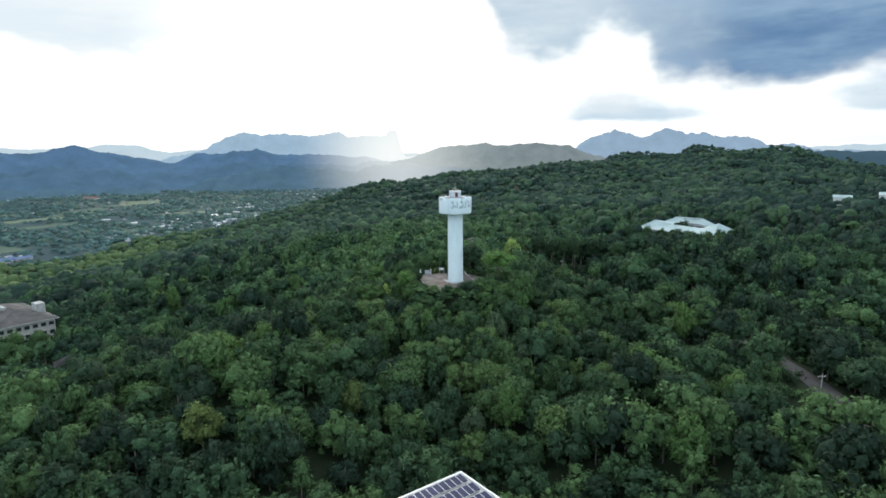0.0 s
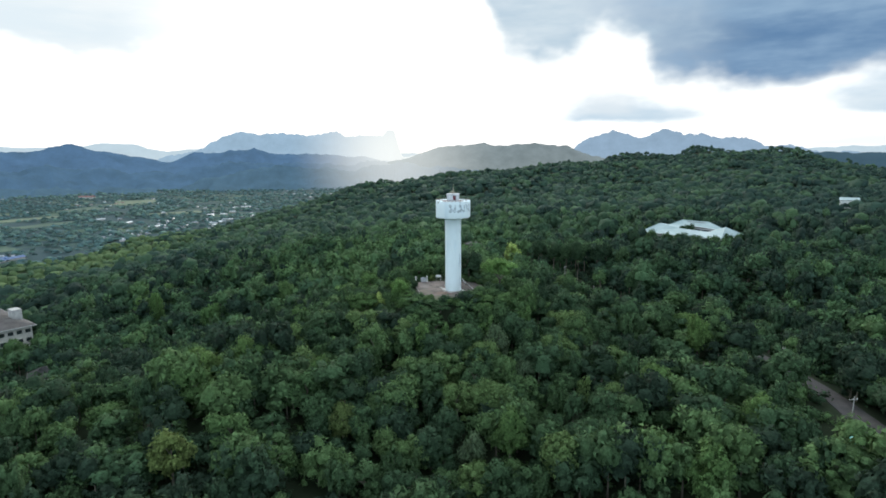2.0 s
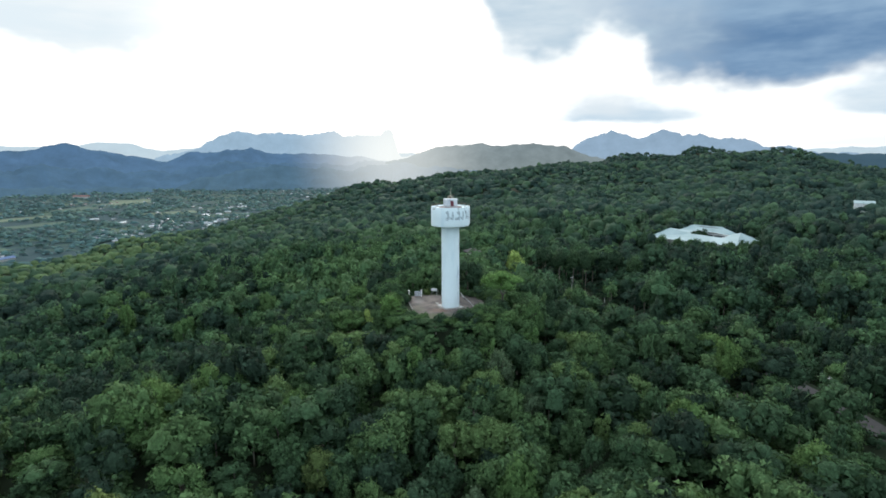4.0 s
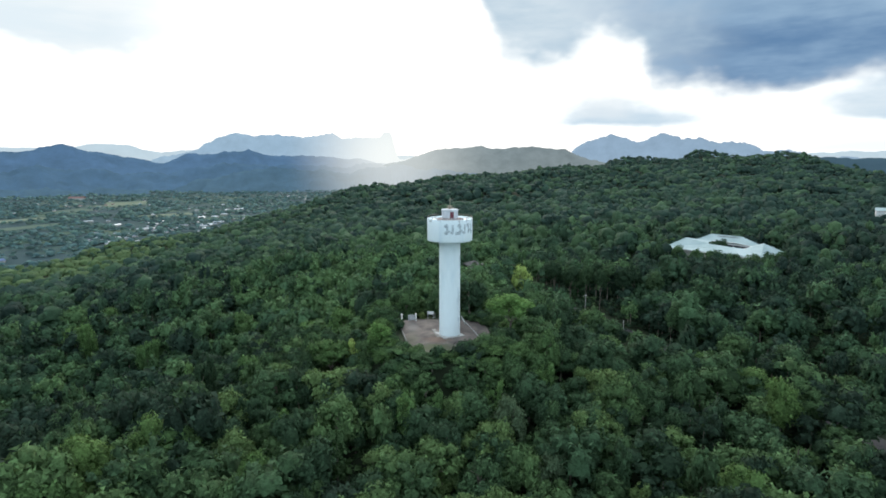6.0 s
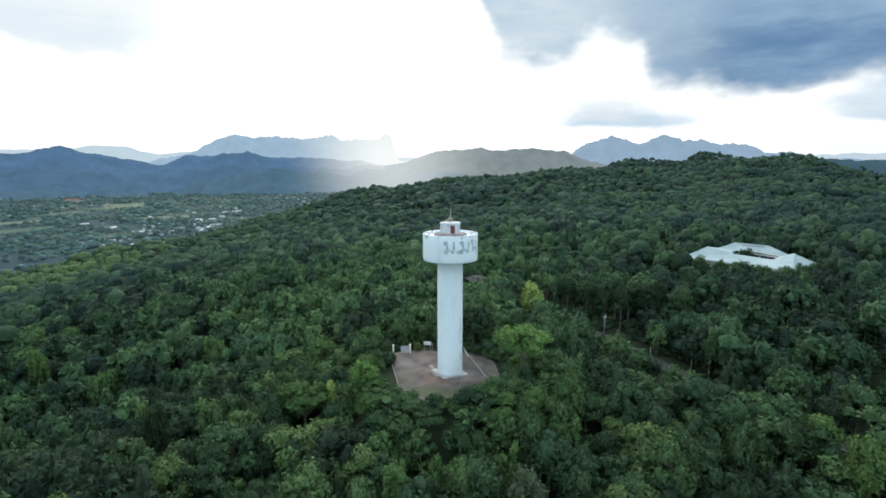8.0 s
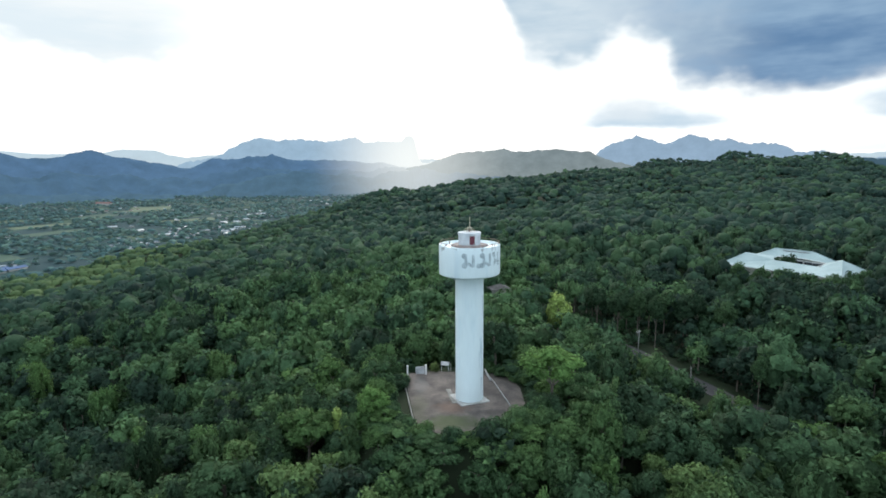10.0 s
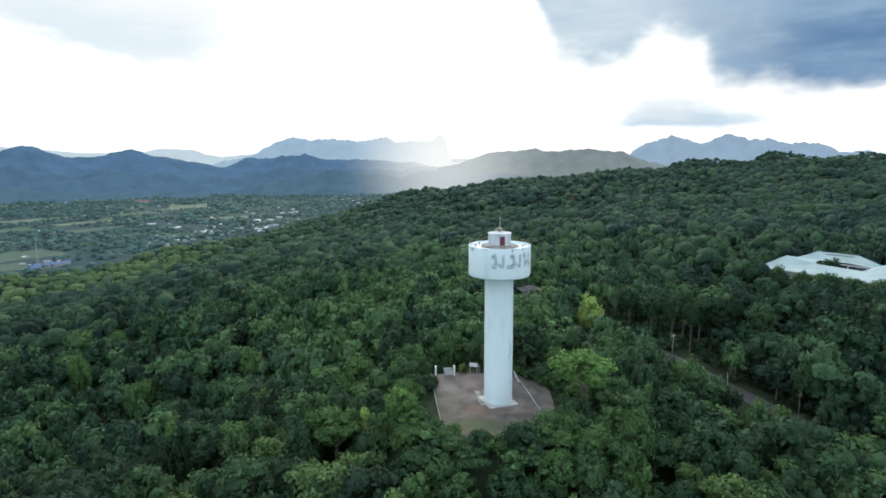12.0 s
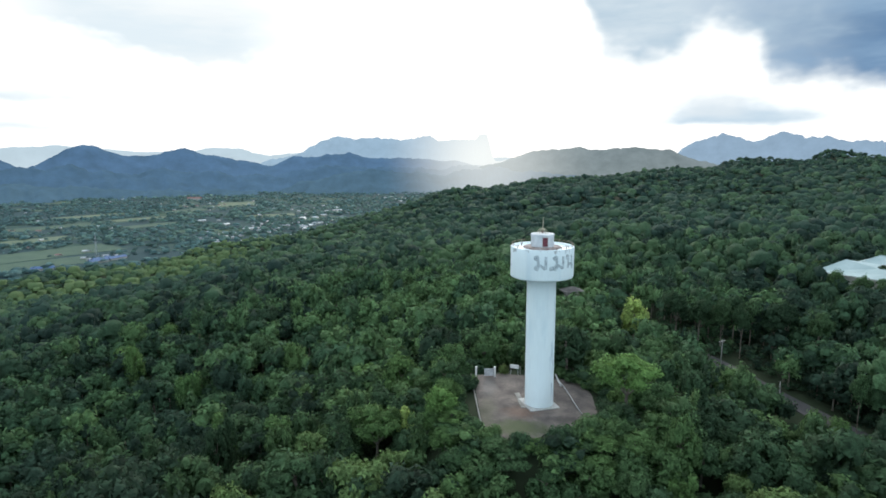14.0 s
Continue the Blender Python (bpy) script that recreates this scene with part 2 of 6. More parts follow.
def backdrop_material(name, haze, spread, glow):
    """Distant slopes: the airlight of kilometres of air, painted into the emission colour."""
    m = bpy.data.materials.new(name)
    m.use_nodes = True
    nt = m.node_tree
    L = nt.links.new
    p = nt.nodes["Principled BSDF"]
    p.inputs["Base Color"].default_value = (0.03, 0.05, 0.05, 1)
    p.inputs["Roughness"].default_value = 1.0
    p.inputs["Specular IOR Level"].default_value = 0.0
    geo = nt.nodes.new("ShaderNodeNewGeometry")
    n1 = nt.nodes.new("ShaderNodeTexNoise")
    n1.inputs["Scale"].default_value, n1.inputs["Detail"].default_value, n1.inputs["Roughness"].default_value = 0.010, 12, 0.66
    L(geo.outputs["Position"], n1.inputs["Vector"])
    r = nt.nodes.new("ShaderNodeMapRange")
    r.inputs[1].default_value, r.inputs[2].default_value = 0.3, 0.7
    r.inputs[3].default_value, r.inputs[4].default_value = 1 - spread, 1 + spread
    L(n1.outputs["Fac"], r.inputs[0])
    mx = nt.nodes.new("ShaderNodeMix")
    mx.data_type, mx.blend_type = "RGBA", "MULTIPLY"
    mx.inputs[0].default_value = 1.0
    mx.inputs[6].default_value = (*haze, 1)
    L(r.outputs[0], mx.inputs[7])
    # airlight towards the low sun, painted in as a white glow
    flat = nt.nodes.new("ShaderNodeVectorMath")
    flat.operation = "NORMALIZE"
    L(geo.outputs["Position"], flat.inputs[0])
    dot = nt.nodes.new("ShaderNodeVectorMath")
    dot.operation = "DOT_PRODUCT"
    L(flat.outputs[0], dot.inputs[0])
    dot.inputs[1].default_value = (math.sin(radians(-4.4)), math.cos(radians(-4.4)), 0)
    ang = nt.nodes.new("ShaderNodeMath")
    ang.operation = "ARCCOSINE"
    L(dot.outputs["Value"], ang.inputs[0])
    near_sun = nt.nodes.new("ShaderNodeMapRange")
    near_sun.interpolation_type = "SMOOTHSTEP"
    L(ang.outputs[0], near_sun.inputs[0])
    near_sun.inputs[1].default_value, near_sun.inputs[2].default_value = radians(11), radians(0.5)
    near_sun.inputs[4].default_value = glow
    # paler haze round the foot of the slopes, painted in by height
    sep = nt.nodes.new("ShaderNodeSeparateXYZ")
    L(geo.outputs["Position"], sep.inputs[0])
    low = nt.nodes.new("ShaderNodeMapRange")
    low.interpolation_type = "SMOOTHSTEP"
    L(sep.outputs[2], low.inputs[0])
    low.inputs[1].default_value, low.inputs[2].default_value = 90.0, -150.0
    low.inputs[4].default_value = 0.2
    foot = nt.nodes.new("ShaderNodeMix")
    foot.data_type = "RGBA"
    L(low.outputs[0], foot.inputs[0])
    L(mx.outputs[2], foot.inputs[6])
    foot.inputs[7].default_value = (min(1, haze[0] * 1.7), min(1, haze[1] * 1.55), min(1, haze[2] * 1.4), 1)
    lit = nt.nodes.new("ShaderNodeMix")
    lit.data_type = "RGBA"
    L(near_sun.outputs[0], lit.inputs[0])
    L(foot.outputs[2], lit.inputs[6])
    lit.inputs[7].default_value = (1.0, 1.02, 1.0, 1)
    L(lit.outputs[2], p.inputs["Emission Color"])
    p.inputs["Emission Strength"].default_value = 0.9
    return m


GREENS = [(0.0, (0.030, 0.050, 0.033)), (0.30, (0.049, 0.086, 0.045)), (0.60, (0.068, 0.113, 0.051)), (0.85, (0.093, 0.148, 0.060)), (1.0, (0.120, 0.172, 0.064))]
# the blue cast is painted haze; the last stop paints the sunlit crest
HAZED_GREENS = [(0.0, (0.031, 0.055, 0.046)), (0.5, (0.045, 0.080, 0.056)), (0.84, (0.068, 0.112, 0.062)), (1.0, (0.118, 0.166, 0.074))]
# airlight over the valley, painted into its leaves as blue
HAZED_VALLEY_GREENS = [(0.0, (0.072, 0.124, 0.130)), (0.6, (0.086, 0.142, 0.136)), (1.0, (0.116, 0.172, 0.134))]
M_LEAF = leaf_material("foliage", [(0.0, (0.042, 0.072, 0.042)), (0.35, (0.055, 0.096, 0.048))] + GREENS[2:])
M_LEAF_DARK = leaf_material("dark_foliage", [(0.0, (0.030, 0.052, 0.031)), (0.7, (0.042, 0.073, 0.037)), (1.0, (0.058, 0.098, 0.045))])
M_LEAF_MID = leaf_material("yard_foliage", [(0.0, (0.058, 0.102, 0.048)), (0.6, (0.080, 0.134, 0.054)), (1.0, (0.104, 0.166, 0.058))])
M_LEAF_VINE = leaf_material("climber_foliage", [(0.0, (0.084, 0.148, 0.054)), (1.0, (0.112, 0.182, 0.062))])
# bluer leaves farther off: distance haze painted into slope, shoulder and ridge colours
M_SLOPE = leaf_material("slope_foliage", [(p, (r * 1.0, g * 1.05, b * 1.10)) for p, (r, g, b) in GREENS], "attribute")
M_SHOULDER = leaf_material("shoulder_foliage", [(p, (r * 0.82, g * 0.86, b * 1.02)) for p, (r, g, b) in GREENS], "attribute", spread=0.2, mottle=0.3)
M_FOREST = leaf_material("forest_foliage", GREENS, "attribute")
M_RIDGE = leaf_material("ridge_foliage", HAZED_GREENS, "attribute", spread=0.16, mottle=0.2)
M_VALLEY = leaf_material("valley_foliage", HAZED_VALLEY_GREENS, "attribute")
M_LEAF_BRIGHT = leaf_material("bright_foliage", [(0.0, (0.136, 0.226, 0.072)), (1.0, (0.150, 0.244, 0.080))], through=0.42)
M_LEAF_YELLOW = leaf_material("yellow_foliage", [(0.0, (0.31, 0.39, 0.13)), (1.0, (0.35, 0.42, 0.14))], through=0.4)
M_LEAF_LIGHT = leaf_material("light_foliage", [(0.0, (0.070, 0.120, 0.046)), (0.6, (0.088, 0.146, 0.050)), (1.0, (0.112, 0.172, 0.056))])
M_LEAF_PALE = leaf_material("grey_green_foliage", [(0.0, (0.078, 0.112, 0.064)), (1.0, (0.104, 0.140, 0.078))])
M_LEAF_OLIVE = leaf_material("olive_foliage", [(0.0, (0.098, 0.128, 0.046)), (1.0, (0.128, 0.160, 0.054))])
M_BARK = surf("bark", (0.10, 0.085, 0.07), (0.22, 0.20, 0.17), 2.0, 0.9, 0.5, stretch=(1, 1, 0.25))
M_TOWER = surf("tower_paint", (0.68, 0.80, 0.86), (0.78, 0.88, 0.92), 0.6, 0.6, 0.03, stretch=(1, 1, 0.18), contrast=(0.28, 0.46), fine=3.0, fine_amount=0.05)
M_SLAB = surf("tower_roof_concrete", (0.42, 0.45, 0.49), (0.60, 0.63, 0.66), 0.8, 0.8, 0.1, fine_amount=0.15)
M_DRYPAINT = surf("faded_cream_paint", (0.34, 0.30, 0.22), (0.50, 0.46, 0.36), 2.5, 0.7, 0.1)
M_DRIP = surf("rim_dirt", (0.40, 0.43, 0.44), (0.60, 0.70, 0.75), 3.0, 0.8, 0.0, stretch=(1, 1, 0.3))
M_DRIP_COLUMN = surf("column_weathering", (0.46, 0.56, 0.62), (0.70, 0.81, 0.87), 1.2, 0.7, 0.0, stretch=(1, 1, 0.25))
M_RUST = surf("rusty_steel", (0.16, 0.10, 0.08), (0.30, 0.22, 0.18), 2.0, 0.8, 0.3)
M_STAIN = surf("stained_concrete", (0.18, 0.13, 0.12), (0.38, 0.35, 0.35), 1.6, 0.85, 0.2)
M_RED = surf("dull_red_door_paint", (0.10, 0.022, 0.035), (0.17, 0.045, 0.06), 3.0, 0.5, 0.1)
M_LETTER = surf("faded_letter_paint", (0.19, 0.26, 0.30), (0.46, 0.55, 0.60), 1.6, 0.6, 0.0)
M_CONCRETE = surf("concrete", (0.14, 0.14, 0.135), (0.27, 0.265, 0.25), 0.7, 0.85, 0.2)
M_PALE = surf("pale_concrete", (0.34, 0.34, 0.34), (0.48, 0.48, 0.47), 0.8, 0.85, 0.2)
M_YARD = surf("worn_yard_earth", (0.070, 0.062, 0.060), (0.176, 0.148, 0.136), 0.35, 0.95, 0.4, fine=2.6, contrast=(0.32, 0.68))


def yard_growth(m):
    """Moss and short grass in the hollow before the tower, red earth round the plinth."""
    nt = m.node_tree
    L = nt.links.new
    p = nt.nodes["Principled BSDF"]
    col = p.inputs["Base Color"].links[0].from_socket
    geo = nt.nodes.new("ShaderNodeNewGeometry")
    for (x, y), (rx, ry), tone, amount, seed in (((-1.6, -8.2), (5.6, 3.4), (0.066, 0.084, 0.040), 0.85, 1.0), ((-6.6, -3.0), (1.8, 6.0), (0.078, 0.086, 0.052), 0.5, 4.0), ((-1.5, -3.0), (3.2, 2.4), (0.150, 0.094, 0.072), 0.6, 7.0), ((5.4, -4.6), (3.4, 1.6), (0.046, 0.044, 0.043), 0.7, 9.0), ((-7.0, 5.5), (1.6, 4.6), (0.170, 0.162, 0.160), 0.5, 12.0)):
        mp = nt.nodes.new("ShaderNodeMapping")
        mp.vector_type = "TEXTURE"
        mp.inputs["Location"].default_value = (x, y, 0)
        mp.inputs["Scale"].default_value = (rx, ry, 50)
        L(geo.outputs["Position"], mp.inputs[0])
        ln = nt.nodes.new("ShaderNodeVectorMath")
        ln.operation = "LENGTH"
        L(mp.outputs[0], ln.inputs[0])
        ns = nt.nodes.new("ShaderNodeTexNoise")
        ns.noise_dimensions = "4D"
        ns.inputs["W"].default_value = seed
        ns.inputs["Scale"].default_value, ns.inputs["Detail"].default_value, ns.inputs["Roughness"].default_value = 0.9, 8, 0.7
        L(geo.outputs["Position"], ns.inputs["Vector"])
        ad = nt.nodes.new("ShaderNodeMath")
        ad.operation = "MULTIPLY_ADD"
        L(ns.outputs["Fac"], ad.inputs[0])
        ad.inputs[1].default_value = 1.9
        L(ln.outputs["Value"], ad.inputs[2])
        r = nt.nodes.new("ShaderNodeMapRange")
        r.interpolation_type = "SMOOTHSTEP"
        r.inputs[1].default_value, r.inputs[2].default_value, r.inputs[4].default_value = 2.1, 1.25, amount
        L(ad.outputs[0], r.inputs[0])
        mx = nt.nodes.new("ShaderNodeMix")
        mx.data_type = "RGBA"
        L(r.outputs[0], mx.inputs[0])
        L(col, mx.inputs[6])
        mx.inputs[7].default_value = (*tone, 1)
        col = mx.outputs[2]
    L(col, p.inputs["Base Color"])


yard_growth(M_YARD)
M_ROAD = surf("asphalt", (0.040, 0.040, 0.044), (0.075, 0.072, 0.072), 0.25, 0.85, 0.1)
M_WHITE = surf("white_paint", (0.66, 0.67, 0.67), (0.82, 0.82, 0.81), 1.2, 0.5, 0.05, fine_amount=0.08)
M_PIPE = surf("grey_white_pipe", (0.34, 0.35, 0.36), (0.48, 0.48, 0.475), 2.0, 0.5, 0.0, fine_amount=0.1)
M_POLE = surf("pole_concrete", (0.20, 0.20, 0.195), (0.31, 0.305, 0.295), 1.5, 0.85, 0.1)
M_GATE = surf("grey_gate_paint", (0.36, 0.38, 0.41), (0.50, 0.52, 0.55), 1.5, 0.5, 0.1)
M_METALROOF = surf("pale_green_metal_roof", (0.30, 0.39, 0.40), (0.39, 0.48, 0.49), 0.12, 0.75, 0.05, fine_amount=0.1)
M_GREYROOF = surf("grey_roof_tiles", (0.13, 0.125, 0.125), (0.24, 0.225, 0.22), 0.25, 0.85, 0.3, fine=2.5)
M_DARKROOF = surf("dark_roof_tiles", (0.05, 0.05, 0.055), (0.10, 0.10, 0.10), 0.4, 0.85, 0.3)
M_WALL = surf("rendered_wall", (0.40, 0.39, 0.37), (0.56, 0.54, 0.50), 0.4, 0.85, 0.15)
M_GLASS = surf("dark_window_glass", (0.02, 0.025, 0.03), (0.04, 0.05, 0.055), 0.5, 0.12, 0.0, spec=0.6)
M_PANEL = surf("solar_cell", (0.012, 0.018, 0.055), (0.022, 0.03, 0.085), 0.8, 0.42, 0.0, spec=0.12)
M_ALU = surf("aluminium", (0.55, 0.56, 0.58), (0.70, 0.71, 0.72), 1.5, 0.35, 0.0, metal=0.6, fine_amount=0.1)
M_TURQ = surf("turquoise_plastic", (0.02, 0.22, 0.20), (0.04, 0.32, 0.28), 1.0, 0.4, 0.0)


def ground_material():
    m = bpy.data.materials.new("ground")
    m.use_nodes = True
    nt = m.node_tree
    L = nt.links.new
    p = nt.nodes["Principled BSDF"]
    p.inputs["Roughness"].default_value = 0.95
    p.inputs["Specular IOR Level"].default_value = 0.1
    geo = nt.nodes.new("ShaderNodeNewGeometry")
    # forest floor
    n1 = nt.nodes.new("ShaderNodeTexNoise")
    n1.inputs["Scale"].default_value, n1.inputs["Detail"].default_value = 0.4, 6
    L(geo.outputs["Position"], n1.inputs["Vector"])
    floor_col = nt.nodes.new("ShaderNodeMix")
    floor_col.data_type = "RGBA"
    floor_col.inputs[6].default_value, floor_col.inputs[7].default_value = (0.016, 0.028, 0.014, 1), (0.034, 0.044, 0.026, 1)
    L(n1.outputs["Fac"], floor_col.inputs[0])
    # fields and woods of the plain, distance haze painted in as a blue cast
    mp = nt.nodes.new("ShaderNodeMapping")
    mp.inputs["Scale"].default_value = (0.0034, 0.0095, 0.0)
    mp.inputs["Rotation"].default_value = (0, 0, 0.35)
    L(geo.outputs["Position"], mp.inputs[0])
    v = nt.nodes.new("ShaderNodeTexVoronoi")
    v.inputs["Scale"].default_value = 1.0
    L(mp.outputs[0], v.inputs["Vector"])
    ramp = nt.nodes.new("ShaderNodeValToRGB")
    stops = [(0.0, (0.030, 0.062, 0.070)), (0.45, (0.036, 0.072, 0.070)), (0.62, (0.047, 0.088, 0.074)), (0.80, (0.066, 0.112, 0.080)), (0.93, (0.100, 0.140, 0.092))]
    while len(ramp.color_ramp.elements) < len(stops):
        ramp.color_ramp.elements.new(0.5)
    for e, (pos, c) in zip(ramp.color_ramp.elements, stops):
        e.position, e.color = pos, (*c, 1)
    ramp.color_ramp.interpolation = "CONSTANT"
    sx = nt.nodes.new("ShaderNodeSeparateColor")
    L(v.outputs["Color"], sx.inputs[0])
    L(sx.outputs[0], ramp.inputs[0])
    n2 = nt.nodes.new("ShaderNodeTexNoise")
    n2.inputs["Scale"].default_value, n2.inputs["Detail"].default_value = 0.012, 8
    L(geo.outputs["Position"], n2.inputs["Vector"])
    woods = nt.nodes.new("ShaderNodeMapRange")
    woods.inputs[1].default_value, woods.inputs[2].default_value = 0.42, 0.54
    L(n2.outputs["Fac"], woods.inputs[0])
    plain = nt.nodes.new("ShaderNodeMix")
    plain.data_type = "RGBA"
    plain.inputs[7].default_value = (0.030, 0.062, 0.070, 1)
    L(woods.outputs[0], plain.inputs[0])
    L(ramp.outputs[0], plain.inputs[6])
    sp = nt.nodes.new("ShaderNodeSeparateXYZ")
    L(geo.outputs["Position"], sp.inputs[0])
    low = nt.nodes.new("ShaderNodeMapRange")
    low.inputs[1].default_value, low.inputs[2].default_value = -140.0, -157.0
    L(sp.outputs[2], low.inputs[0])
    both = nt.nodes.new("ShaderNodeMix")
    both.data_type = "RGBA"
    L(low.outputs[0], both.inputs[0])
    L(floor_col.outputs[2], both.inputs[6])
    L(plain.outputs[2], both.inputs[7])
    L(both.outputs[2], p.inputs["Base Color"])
    return m


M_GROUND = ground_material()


# ---- helpers for building ----
def part(name, bm, material, parent=None, label="", smooth=False):
    me = bpy.data.meshes.new(name)
    bm.normal_update()
    bm.to_mesh(me)
    bm.free()
    me.materials.append(material)
    if smooth:
        me.polygons.foreach_set("use_smooth", [True] * len(me.polygons))
    ob = new(name, me)
    if parent is not None:
        ob.parent = parent
    if label:
        tagged(ob, label)
    return ob


def box(bm, x0, y0, z0, x1, y1, z1, m=Matrix()):
    vs = [bm.verts.new(m @ Vector(c)) for c in ((x0, y0, z0), (x1, y0, z0), (x1, y1, z0), (x0, y1, z0), (x0, y0, z1), (x1, y0, z1), (x1, y1, z1), (x0, y1, z1))]
    for f in ((3, 2, 1, 0), (4, 5, 6, 7), (0, 1, 5, 4), (1, 2, 6, 5), (2, 3, 7, 6), (3, 0, 4, 7)):
        bm.faces.new([vs[i] for i in f])
    return bm


def bevelled(bm, width, segments=2):
    bmesh.ops.bevel(bm, geom=bm.edges[:], offset=width, segments=segments, profile=0.5, affect="EDGES")
    return bm


def lathe(profile, n=64, closed_top=False):
    """A turned shape from (radius, height) pairs."""
    bm = bmesh.new()
    rings = []
    for r, z in profile:
        rings.append([bm.verts.new((r * math.cos(2 * math.pi * i / n), r * math.sin(2 * math.pi * i / n), z)) for i in range(n)])
    for a, b in zip(rings, rings[1:]):
        for i in range(n):
            bm.faces.new((a[i], a[(i + 1) % n], b[(i + 1) % n], b[i]))
    if closed_top:
        bm.faces.new(rings[-1])
    return bm


def tube(bm, pts, r0, r1=None, n=8):
    """A round bar along points, tapered from r0 to r1."""
    r1 = r0 if r1 is None else r1
    pts = [Vector(p) for p in pts]
    rings = []
    for i, p in enumerate(pts):
        d = (pts[min(i + 1, len(pts) - 1)] - pts[max(i - 1, 0)]).normalized()
        u = d.orthogonal().normalized()
        w = d.cross(u)
        r = r0 + (r1 - r0) * i / max(1, len(pts) - 1)
        rings.append([bm.verts.new(p + r * (math.cos(2 * math.pi * k / n) * u + math.sin(2 * math.pi * k / n) * w)) for k in range(n)])
    for a, b in zip(rings, rings[1:]):
        for k in range(n):
            bm.faces.new((a[k], a[(k + 1) % n], b[(k + 1) % n], b[k]))
    bm.faces.new(list(reversed(rings[0])))
    bm.faces.new(rings[-1])
    return bm


def thing(name, m, label, category, group=""):
    ob = new(name)
    ob.empty_display_size = 0.3
    ob.matrix_world = m
    return tagged(ob, label, category, group)


def array_mesh(name, verts, faces, material, tint=None, facing=None):
    """A mesh from arrays of corners and of triangles."""
    me = bpy.data.meshes.new(name)
    me.vertices.add(len(verts))
    me.vertices.foreach_set("co", np.ascontiguousarray(verts, dtype=np.float32).ravel())
    k = faces.shape[1]
    me.loops.add(faces.size)
    me.loops.foreach_set("vertex_index", np.ascontiguousarray(faces, dtype=np.int32).ravel())
    me.polygons.add(len(faces))
    me.polygons.foreach_set("loop_start", np.arange(0, faces.size, k, dtype=np.int32))
    if tint is not None:
        at = me.attributes.new("tint", "FLOAT", "POINT")
        at.data.foreach_set("value", np.ascontiguousarray(tint, dtype=np.float32))
    me.update(calc_edges=True)
    me.polygons.foreach_set("use_smooth", [True] * len(me.polygons))
    if facing is not None:
        me.normals_split_custom_set_from_vertices(np.ascontiguousarray(facing, dtype=np.float32))
    me.materials.append(material)
    return me


# ---- the lie of the land ----
NEAR_RELIEF = [[5.0, 5.2, -1.9, -1.6, 5.6], [7.1, 8.1, -2.6, -3.3, 2.9], [-8.9, -0.4, 14.7, 1.9, 7.9], [3.1, 4.9, -10.2, 3.4, -0.5], [-4.5, 5.2, -2.2, 7.6, -5.6]]
FAR_RELIEF = [[-36, -15, -24, -29, -26], [1, 29, 10, 21, 22], [10, 15, 6, 10, 13], [12, 20, 13, 29, 49], [10, 13, 20, -6, 45]]
SPURS = [[0, 0, 0, 1.0, 1.1, -1.1], [-0.4, -0.4, -0.6, 0.7, 1.1, -0.2], [-1.1, 1.1, -0.9, 1.0, 2.6, 0.5], [-0.3, 1.7, -0.5, 1.3, 1.6, 0.1], [-0.8, -2.6, 0.2, 0.3, -0.7, -0.9], [1.6, 1.0, 1.5, -0.7, -2.1, -1.1], [0.1, -1.5, 0, -0.2, -1.5, -0.2], [-0.2, -1.2, -1.0, -1.2, -0.8, 0]]
KNOLLS = [(575, 1125, 34, 17), (548, 1140, 25, 7), (690, 1075, 30, 12), (735, 1045, 30, 12), (400, 1150, 45, 9), (480, 1150, 45, -6), (300, 1200, 60, -7), (860, 950, 70, -12), (-420, 380, 130, -14), (-330, 620, 110, -6), (430, 1140, 250, -21)]
PLAIN = -160.0
TREE = 8.0
YARD = (0.8, -0.3)
ROAD = [(62, -150), (66, -110), (71, -85), (75, -60), (76, -38), (69, -12), (57, 13), (49, 30), (41, 50), (26, 78), (5, 110)]


def road_points(step=2.0):
    pts = []
    p = [Vector(q) for q in ROAD]
    for i in range(len(p) - 1):
        a, b, c, d = p[max(i - 1, 0)], p[i], p[i + 1], p[min(i + 2, len(p) - 1)]
        n = max(2, int((c - b).length / step))
        for k in range(n):
            t = k / n
            pts.append(0.5 * ((2 * b) + (c - a) * t + (2 * a - 5 * b + 4 * c - d) * t * t + (3 * b - a - 3 * c + d) * t ** 3))
    return np.array([tuple(q) for q in pts])


ROAD_LINE = road_points()


def road_height(y):
    return np.interp(y, [-150, -60, 0, 40, 110], [-15, -12, -9.6, -8.6, -7.5])


def smooth(a, b, x):
    t = np.clip((x - a) / (b - a), 0, 1)
    return t * t * (3 - 2 * t)


def road_distance(x, y):
    x, y = np.asarray(x, float), np.asarray(y, float)
    d = np.full(x.shape, 1e9)
    ry = np.zeros(x.shape)
    for px, py in ROAD_LINE:
        e = np.hypot(x - px, y - py)
        ry = np.where(e < d, py, ry)
        d = np.minimum(d, e)
    return d, ry


